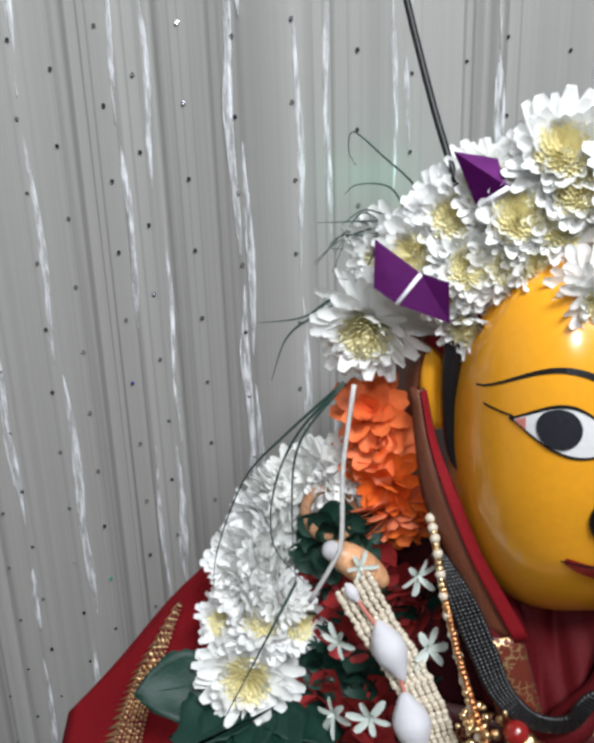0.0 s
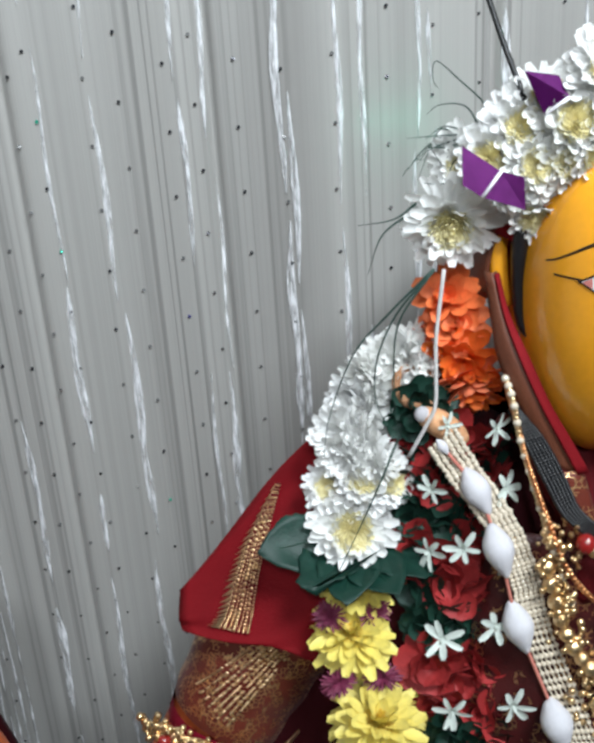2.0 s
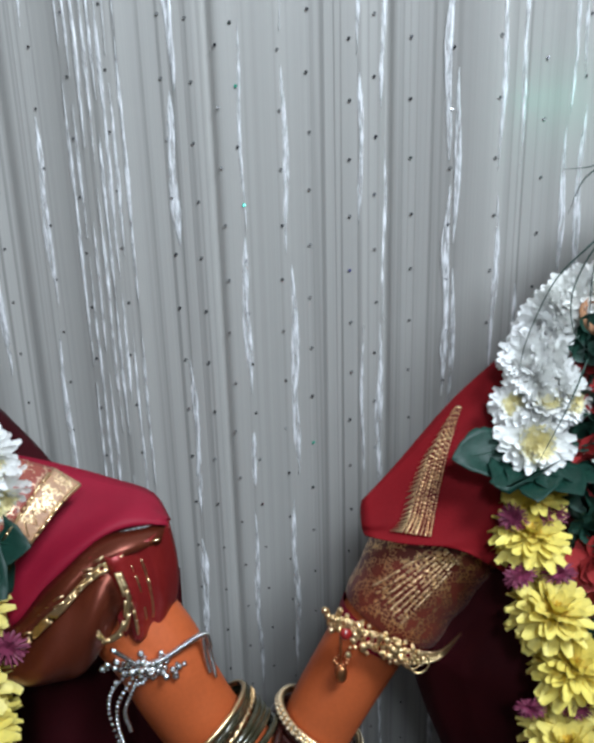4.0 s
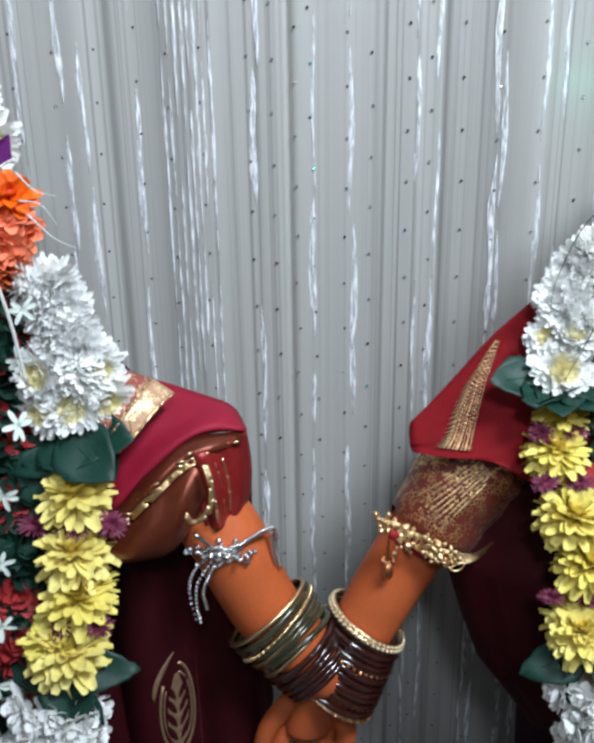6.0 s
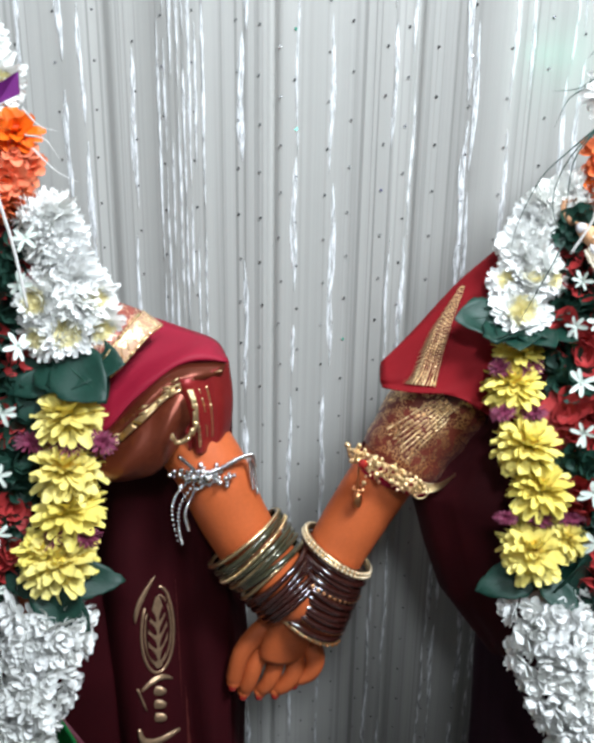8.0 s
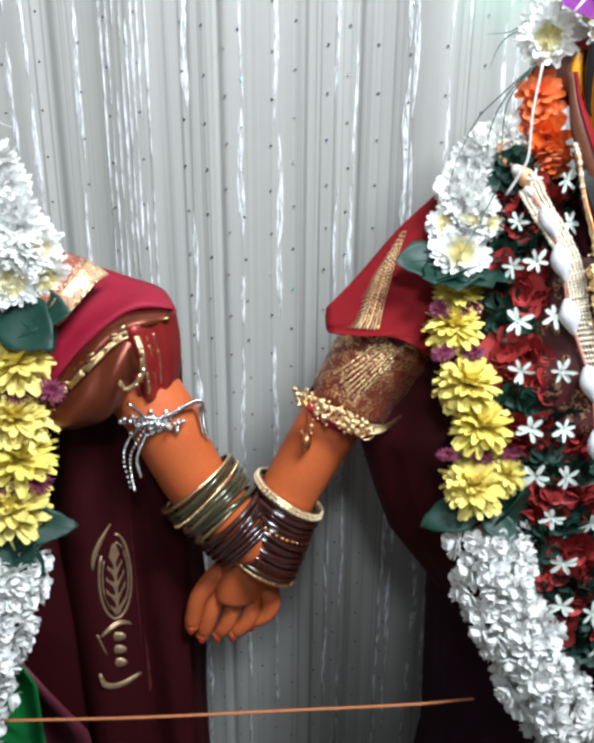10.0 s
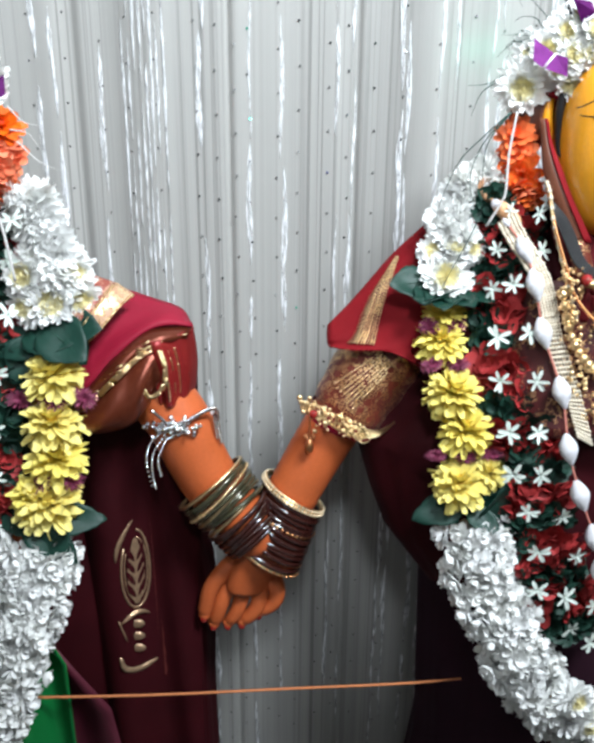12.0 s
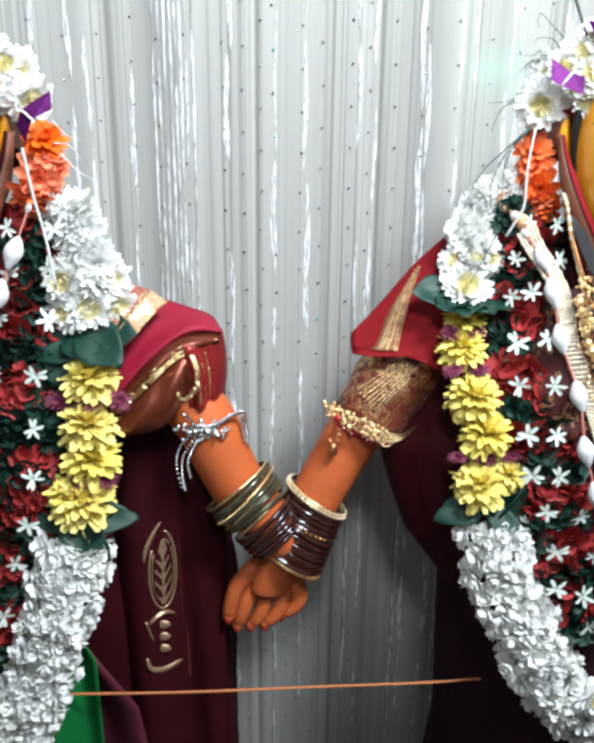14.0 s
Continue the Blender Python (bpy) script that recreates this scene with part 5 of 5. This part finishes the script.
foil_piece((0.232, -0.006, 1.325), [(0.219, -0.006, 1.343), (0.218, -0.012, 1.324), (0.227, -0.016, 1.318), (0.237, -0.014, 1.330), (0.248, -0.022, 1.311), (0.248, -0.018, 1.327)])
foil_piece((0.262, -0.006, 1.368), [(0.250, -0.006, 1.377), (0.267, -0.008, 1.374), (0.270, -0.016, 1.364), (0.259, -0.012, 1.356)])
foil_piece((0.305, -0.05, 1.38), [(0.306, -0.036, 1.383), (0.317, -0.038, 1.386), (0.322, -0.042, 1.376), (0.308, -0.044, 1.372)])
foil_piece((-0.255, -0.04, 1.30), [(-0.2475, -0.040, 1.312), (-0.2465, -0.044, 1.296), (-0.262, -0.056, 1.288), (-0.272, -0.052, 1.296), (-0.270, -0.056, 1.268), (-0.278, -0.050, 1.283)])
foil_piece((-0.29, -0.05, 1.335), [(-0.286, -0.052, 1.338), (-0.298, -0.054, 1.345), (-0.31, -0.058, 1.335), (-0.294, -0.06, 1.325)])


def orange_cluster(cx, cy, cz, side):
    t = thing("orange_flower", "bright orange cloth flower cluster beside the ear", "flower", (cx, cy, cz), "orange flowers")
    for dx, dy, dz, way, s in ((0, 0, 0.016, (-0.5, -1, 0.5), 0.75), (0.004, -0.006, -0.004, (-0.3, -1, -0.2), 0.8), (0.008, -0.004, -0.018, (0.1, -0.9, -0.8), 0.85), (-0.008, 0.006, 0.0, (-1, -0.6, 0), 0.65),
                               (-0.004, 0.0, 0.030, (-0.4, -1, 0.6), 0.75), (0.010, 0.0, -0.026, (0.2, -0.8, -1.1), 0.8)):
        ob = bloom("petal_whorl", rnd.choice(ORANGE), None, t, (cx + side * dx, cy + dy, cz + dz), (side * way[0], way[1], way[2]), s)
    return t


orange_cluster(0.224, 0.026, 1.222, 1)
orange_cluster(-0.266, -0.012, 1.236, -1)


def shoulder_garland(side, path, label, big):
    """Packed white chrysanthemums from the ear to the shoulder."""
    t = thing("white_garland", label, "garland", path[0], "white shoulder garlands")
    line = smooth_line(path, 7)
    for k, p in enumerate(line):
        for a in (-0.75, 0.65):
            off = Vector((math.sin(a) * 0.015, -0.012 * math.cos(a) - 0.004, rnd.gauss(0, 0.004)))
            bloom("chrysanthemum", rnd.choice(CHRYS), None, t, p + off, (math.sin(a) * 1.3 + rnd.gauss(0, 0.3), -1, rnd.gauss(0.05, 0.35)), rnd.uniform(0.60, 0.78))
    for at, way, s in big:
        bloom("chrysanthemum", rnd.choice(CHRYS), rnd.choice(CHRYS_EYE), t, at, way, s)
    return t


shoulder_garland(1, [(0.205, 0.046, 1.222), (0.186, 0.046, 1.206), (0.171, 0.042, 1.188), (0.163, 0.034, 1.171), (0.166, 0.024, 1.156)], "white chrysanthemum garland falling from ear to shoulder",
                 (((0.164, 0.012, 1.146), (0.0, -0.7, 0.75), 0.88), ((0.155, 0.002, 1.119), (-0.05, -1, 0.35), 0.98), ((0.180, 0.010, 1.146), (0.4, -1, 0.3), 0.7), ((0.146, 0.016, 1.142), (-0.5, -1, 0.3), 0.65)))
shoulder_garland(-1, [(-0.250, 0.0, 1.205), (-0.240, 0.0, 1.185), (-0.232, -0.002, 1.160), (-0.228, -0.006, 1.138), (-0.230, -0.010, 1.120)], "thick white chrysanthemum garland falling to the shoulder",
                 (((-0.230, -0.022, 1.106), (0, -1, 0.05), 1.05), ((-0.252, -0.020, 1.130), (-0.4, -1, 0.2), 0.9), ((-0.212, -0.012, 1.130), (0.6, -1, 0.1), 0.9), ((-0.206, -0.012, 1.104), (0.6, -1, -0.1), 0.85),
                  ((-0.252, -0.022, 1.100), (-0.4, -1, -0.1), 0.85)))


def yellow_garland(label, rows, leaves, cx):
    """Yellow flowers seen from their rims, purple asters between them, leaves at both ends."""
    t = thing("yellow_garland", label, "garland", (cx, 0.0, 1.1), "yellow garlands")
    for x, y, z, s, kind in rows:
        if kind == "y":
            bloom("yellow_flower", rnd.choice(DAISY), rnd.choice(DAISY_EYE), t, (x, y - 0.004, z), (rnd.gauss(0, 0.15), -0.36, rnd.uniform(0.9, 1.1)), s * 0.93)
            bloom("yellow_flower", rnd.choice(DAISY), None, t, (x, y + 0.012, z - 0.004), (rnd.gauss(0, 0.1), 0.1, 1), s * 0.9)
        else:
            for d in (-0.013, 0.013):
                aster = bloom("purple_aster", rnd.choice(ASTER), None, t, (x + d, y - 0.009, z), (rnd.gauss(0, 0.2) + 8 * d, -0.9, 0.45), s * 0.64, "purple aster")
                at = aster.matrix_basis.translation.copy()
                aster.matrix_basis = Matrix.Translation(at) @ Matrix.Diagonal((1.05, 1.0, 0.55, 1)) @ Matrix.Translation(-at) @ aster.matrix_basis
    for at, way, up, s in leaves:
        piece("leaf", rnd.choice(BROAD if at[2] > 1.0 else LEAVES), t, blade_pose(Vector(at) - t.location, way, up, s))
    return t


yellow_garland("garland of yellow chrysanthemums with purple asters and leaves", (
    (0.156, -0.004, 1.084, 0.82, "y"), (0.150, -0.012, 1.074, 0.8, "p"), (0.150, -0.018, 1.060, 0.95, "y"), (0.152, -0.030, 1.040, 0.8, "p"), (0.160, -0.044, 1.014, 1.08, "y"),
    (0.173, -0.056, 0.978, 1.05, "y"), (0.155, -0.060, 0.955, 0.7, "p"), (0.186, -0.062, 0.955, 0.75, "p"), (0.168, -0.072, 0.926, 1.1, "y"), (0.196, -0.070, 0.938, 0.7, "y")),
    (((0.140, 0.006, 1.112), (-1, -0.25, 0.02), (0.05, -0.75, 0.7), 0.62), ((0.150, 0.004, 1.104), (-0.75, -1, 0.02), (0, -0.2, 1), 0.62), ((0.154, 0.002, 1.102), (-0.2, -1, 0.0), (0, -0.2, 1), 0.66),
     ((0.160, 0.002, 1.101), (0.35, -1, 0.0), (0, -0.2, 1), 0.66), ((0.166, 0.004, 1.102), (0.9, -0.8, 0.02), (0, -0.2, 1), 0.62), ((0.170, 0.006, 1.100), (1, -0.25, 0.05), (0, -0.5, 0.8), 0.5),
     ((0.175, -0.074, 0.905), (-1, -0.2, -0.2), (0, -0.8, 0.7), 0.75), ((0.180, -0.078, 0.885), (0.7, -0.2, 0.6), (0.4, -1, 0.1), 0.8), ((0.190, -0.080, 0.884), (0.4, -0.3, 0.75), (0.6, -1, 0), 0.7),
     ((0.175, -0.080, 0.90), (0.6, -0.5, -0.3), (0, -0.8, 0.7), 0.55)), 0.16)
yellow_garland("garland of yellow chrysanthemums with bright purple asters and leaves", (
    (-0.233, -0.036, 1.036, 1.15, "y"), (-0.250, -0.040, 1.014, 0.95, "p"), (-0.216, -0.040, 1.014, 1.0, "p"), (-0.234, -0.050, 0.992, 1.18, "y"), (-0.232, -0.060, 0.958, 1.12, "y"), (-0.230, -0.066, 0.938, 0.95, "p"),
    (-0.240, -0.074, 0.916, 1.2, "y"), (-0.254, -0.072, 0.924, 0.9, "y")),
    (((-0.230, -0.020, 1.080), (1, -0.3, 0.0), (0, -0.8, 0.6), 0.7), ((-0.240, -0.02, 1.078), (-0.9, -0.3, -0.4), (0, -0.8, 0.6), 0.8), ((-0.240, -0.025, 1.082), (0.7, -0.5, -0.4), (0, -0.8, 0.6), 0.85),
     ((-0.260, -0.02, 1.075), (0.9, -0.4, -0.1), (0, -0.7, 0.7), 0.8), ((-0.225, -0.02, 1.075), (0.6, -0.2, -0.9), (0.3, -1, 0), 0.6), ((-0.250, -0.025, 1.07), (-0.4, -0.4, -0.9), (0, -1, 0.1), 0.7),
     ((-0.245, -0.076, 0.896), (1, -0.2, 0.15), (0, -0.8, 0.6), 0.75), ((-0.240, -0.078, 0.895), (-1, -0.1, 0.2), (0, -0.8, 0.6), 0.75), ((-0.262, -0.082, 0.900), (0.8, -0.4, -0.6), (0, -0.8, 0.6), 0.85),
     ((-0.225, -0.084, 0.898), (-0.5, -0.4, -0.7), (0, -0.9, 0.5), 0.7)), -0.23)


def blossom_garland(label, path, radius, n, around, extra=()):
    """A thick rope of small white blossoms."""
    t = thing("white_garland", label, "garland", path[0], "white blossom garlands")
    line = smooth_line(path, n)
    for k, p in enumerate(line):
        way = (line[min(k + 1, n)] - line[max(k - 1, 0)]).normalized()
        side = way.cross(Vector((0, -1, 0))).normalized()
        for j in range(around):
            a = radians(-82 + 164 * (j + rnd.uniform(-0.25, 0.25)) / (around - 1))
            out = side * math.sin(a) + Vector((0, -1, 0)) * math.cos(a)
            r = radius * rnd.uniform(0.72, 1.12)
            bloom("blossom", rnd.choice(BLOSSOM), None, t, p + out * r + way * rnd.uniform(-0.004, 0.004), out + Vector((rnd.gauss(0, 0.35), 0, rnd.gauss(0, 0.35))), rnd.uniform(0.95, 1.25))
    bm = bmesh.new()
    tube(bm, [q - Vector(path[0]) for q in line], radius * 0.62, 10)
    part("core", bm, BLOSSOM_PETAL, t)
    for at, way, s in extra:
        bloom("chrysanthemum", rnd.choice(CHRYS), rnd.choice(CHRYS_EYE), t, at, way, s)
    return t


blossom_garland("thick rope of small white blossoms hanging in a curve", [(0.186, -0.075, 0.878), (0.192, -0.082, 0.840), (0.204, -0.09, 0.80), (0.222, -0.096, 0.762), (0.248, -0.098, 0.715), (0.283, -0.10, 0.668), (0.330, -0.10, 0.640), (0.38, -0.10, 0.64)], 0.029, 23, 7,
                (((0.292, -0.135, 0.700), (0.3, -1, 0.2), 0.7), ((0.31, -0.138, 0.672), (0.1, -1, -0.2), 0.8)))
blossom_garland("thick rope of small white blossoms hanging in a curve", [(-0.250, -0.075, 0.872), (-0.256, -0.080, 0.845), (-0.266, -0.088, 0.810), (-0.280, -0.092, 0.77), (-0.296, -0.098, 0.725), (-0.312, -0.10, 0.68), (-0.340, -0.10, 0.63), (-0.38, -0.10, 0.60)], 0.030, 23, 7)


def star_garland(label, path, width, stars, group="star garlands"):
    """Red and dark green ruffles in turn, with white star flowers in pairs."""
    o = Vector(path[0])
    t = thing("star_garland", label, "garland", o, group)
    n = 22
    line = smooth_line(path, n)
    for k, p in enumerate(line):
        pool, name = (RUFFLE_RED, "red_ruffle") if k % 3 != 1 else (RUFFLE_GREEN, "green_ruffle")
        for d in (-1, -0.33, 0.33, 1):
            s = rnd.uniform(0.65, 0.9)
            if rnd.random() < 0.25:
                q, nm = (RUFFLE_GREEN, "green_ruffle")
            else:
                q, nm = pool, name
            bloom(nm, rnd.choice(q), None, t, p + Vector((d * width * 0.5, 0.004 + 0.008 * abs(d), rnd.gauss(0, 0.003))), (d * 0.7 + rnd.gauss(0, 0.2), -1, rnd.gauss(-0.05, 0.3)), s)
    for x, y, z, s, lean in stars:
        bloom("star_flower", rnd.choice(STAR), None, t, (x, y - 0.020, z), (lean + rnd.gauss(0, 0.15), -1, rnd.gauss(0.1, 0.2)), s * 0.68, "white star-shaped tuberose")
    return t


def star_rows(path, n, width, r):
    out = []
    for k, p in enumerate(smooth_line(path, n)):
        for d in (-1, 1):
            out.append((p.x + d * width * 0.42 + r.gauss(0, 0.003), p.y - 0.004, p.z + r.gauss(0, 0.003), r.uniform(0.85, 1.08), d * 0.3))
    return out


P = [(0.222, 0.012, 1.165), (0.221, 0.002, 1.135), (0.220, -0.014, 1.09), (0.226, -0.038, 1.03), (0.234, -0.064, 0.975), (0.242, -0.08, 0.925), (0.252, -0.092, 0.875), (0.266, -0.10, 0.825), (0.29, -0.106, 0.77)]
star_garland("red and dark green ruffled garland with white star flowers", P, 0.052,
             [(0.215, -0.012, 1.120, 0.94, -0.0), (0.230, -0.028, 1.076, 1.00, 0.1), (0.199, -0.029, 1.072, 1.06, -0.3), (0.201, -0.044, 1.032, 0.94, -0.4), (0.237, -0.044, 1.031, 1.00, 0.1), (0.209, -0.063, 0.986, 1.06, -0.4),
              (0.238, -0.063, 0.985, 0.94, 0.0), (0.240, -0.079, 0.946, 1.00, -0.0), (0.213, -0.078, 0.947, 1.06, -0.4), (0.228, -0.089, 0.912, 0.94, -0.2), (0.262, -0.091, 0.907, 1.00, 0.2), (0.239, -0.099, 0.872, 1.06, -0.1),
              (0.278, -0.100, 0.866, 0.94, 0.4), (0.241, -0.106, 0.831, 1.00, -0.2), (0.269, -0.107, 0.823, 1.06, 0.2), (0.277, -0.111, 0.788, 0.94, 0.2), (0.201, 0.006, 1.150, 0.80, -0.8), (0.243, 0.000, 1.150, 0.95, 0.5),
              (0.212, 0.014, 1.186, 0.70, 0.2), (0.238, 0.006, 1.186, 0.85, 0.4), (0.198, 0.000, 1.112, 0.90, -0.9), (0.240, -0.012, 1.104, 0.80, 0.6), (0.300, -0.108, 0.815, 1.0, 0.3), (0.300, -0.112, 0.77, 1.0, 0.3)])
P = [(-0.278, -0.010, 1.185), (-0.285, -0.016, 1.14), (-0.294, -0.026, 1.09), (-0.300, -0.042, 1.03), (-0.306, -0.060, 0.975), (-0.312, -0.076, 0.925), (-0.320, -0.088, 0.875), (-0.335, -0.098, 0.82), (-0.36, -0.106, 0.76)]
star_garland("red and dark green ruffled garland with white star flowers", P, 0.050, star_rows(P, 9, 0.05, random.Random(4)))

# ---- small things at the ear ----
o = Vector((0.211, 0.002, 1.183))
shell = thing("shell_bead", "peach and cream shell tied above the pearls", "shell", o)
bm = bmesh.new()
bmesh.ops.create_uvsphere(bm, u_segments=20, v_segments=14, radius=1)
for v in bm.verts:
    v.co = Vector((v.co.x * 0.0085 * (1 + 0.06 * math.sin(9 * v.co.z)), v.co.y * 0.008, v.co.z * 0.0185 * (1 - 0.15 * v.co.x)))
part("body", bm, SHELL, shell).matrix_basis = facing((0, 0, 0), (0.8, 0, -0.6))
bm = bmesh.new()
ball(bm, (-0.012, -0.002, 0.009), 0.0048, 0, 12, 8)
part("cap", bm, COTTON, shell, "white cotton cap")

o = Vector((0.199, 0.018, 1.196))
ros = thing("green_rosette", "dark green cloth rosette at the garland's end", "rosette", o)
for dx, dz in ((0, 0), (0.010, -0.006), (-0.004, -0.012)):
    bloom("ruffle", RUFFLE_GREEN[0], None, ros, o + Vector((dx, -0.004, dz)), (dx * 30, -1, 0.2), 0.62)
bm = bmesh.new()
ring(bm, (0.000, 0.0, 0.006), (0.3, -0.8, 0.7), 0.0125, 0.0028, 0, 28, 6)
part("twine_ring", bm, BROWN_RING, ros, "tan twine ring")


def strand(name, label, category, pts, r, mat, n=24, group=""):
    o = Vector(pts[0])
    bm = bmesh.new()
    tube(bm, smooth_line([Vector(p) - o for p in pts], n), (lambda s: r * (1.02 - 0.85 * s)) if name == "grass_blade" else r, 5)
    ob = new(name, mesh_of(name, bm, mat))
    ob.location = o
    return tagged(ob, label, category, group)


strand("thread", "white twisted thread hanging before the ear", "thread", [(0.210, -0.006, 1.279), (0.205, -0.010, 1.246), (0.204, -0.012, 1.230), (0.203, -0.016, 1.206), (0.199, -0.016, 1.195), (0.188, -0.014, 1.173)], 0.0012, THREAD)
strand("thread", "white twisted thread hanging before the garland", "thread", [(-0.276, -0.045, 1.262), (-0.270, -0.046, 1.22), (-0.262, -0.046, 1.18), (-0.256, -0.046, 1.132)], 0.0014, THREAD)
strand("wire", "black wire rising from the wreath", "wire", [(0.253, 0.0, 1.362), (0.243, 0.02, 1.40), (0.231, 0.05, 1.46), (0.220, 0.09, 1.55), (0.212, 0.13, 1.68), (0.21, 0.15, 1.85), (0.21, 0.236, 2.0)], 0.0016, WIRE, 30)
root = Vector((0.236, 0.016, 1.345))
blades = [((0.239, 0.020, 1.358), (0.224, 0.020, 1.373), (0.212, 0.020, 1.383), (0.210, 0.020, 1.375), (0.213, 0.020, 1.369)),
          ((0.228, 0.020, 1.359), (0.214, 0.020, 1.361), (0.208, 0.025, 1.356)),
          ((0.221, 0.020, 1.345), (0.207, 0.020, 1.345), (0.196, 0.020, 1.345)),
          ((0.221, 0.020, 1.342), (0.206, 0.020, 1.337), (0.194, 0.020, 1.327)),
          ((0.219, 0.020, 1.339), (0.207, 0.020, 1.339), (0.201, 0.020, 1.334), (0.208, 0.020, 1.333))]
for b in blades:
    strand("grass_blade", "dark green dry grass blade in the wreath", "grass", [root, *b], 0.0006, GRASS, 20, "grass in the wreath")
for k in range(11):
    a, l = rnd.uniform(2.3, 3.9), rnd.uniform(0.012, 0.036)
    p = Vector((0.226, rnd.uniform(0.01, 0.03), 1.335 + rnd.uniform(-0.012, 0.014)))
    d = Vector((math.cos(a), 0, -0.5 * math.sin(a)))
    strand("grass_blade", "dark green dry grass blade in the wreath", "grass", [p, p + d * l * 0.5 + Vector((0, 0, rnd.uniform(-0.004, 0.008))), p + d * l + Vector((0, 0, rnd.uniform(-0.02, 0.01)))], 0.0006, GRASS, 14, "grass in the wreath")
for pts in (((0.201, 0.020, 1.310), (0.188, 0.020, 1.302), (0.168, 0.020, 1.300)),
            ((0.202, 0.020, 1.307), (0.182, 0.020, 1.294), (0.173, 0.020, 1.272)),
            ((0.206, 0.000, 1.278), (0.180, 0.000, 1.254), (0.160, 0.000, 1.232), (0.145, 0.000, 1.195), (0.141, 0.000, 1.170)),
            ((0.206, 0.000, 1.277), (0.185, 0.000, 1.254), (0.173, 0.000, 1.226), (0.172, -0.010, 1.202), (0.186, -0.015, 1.184)),
            ((0.204, 0.000, 1.275), (0.185, -0.005, 1.250), (0.181, -0.010, 1.217), (0.182, -0.015, 1.179)),
            ((0.182, -0.012, 1.183), (0.165, -0.030, 1.159), (0.141, -0.040, 1.116))):
    strand("grass_blade", "long dark hair-like grass blade hanging down", "grass", pts, 0.0008, GRASS, 24, "grass in the wreath")
for pts in (((-0.245, -0.03, 1.255), (-0.228, -0.03, 1.238), (-0.212, -0.03, 1.230)), ((-0.25, -0.03, 1.285), (-0.238, -0.03, 1.272), (-0.224, -0.03, 1.268)), ((-0.25, -0.03, 1.265), (-0.235, -0.03, 1.262), (-0.225, -0.03, 1.248))):
    strand("grass_blade", "thin pale fibre by the orange flower", "grass", pts, 0.0008, THREAD, 14, "pale fibres")
strand("string", "orange string stretched between the two idols", "string", [(-0.30, -0.075, 0.675), (-0.15, -0.078, 0.675), (0.0, -0.078, 0.677), (0.12, -0.074, 0.675), (0.19, -0.066, 0.672)], 0.0016, ORANGE_STRING, 40)
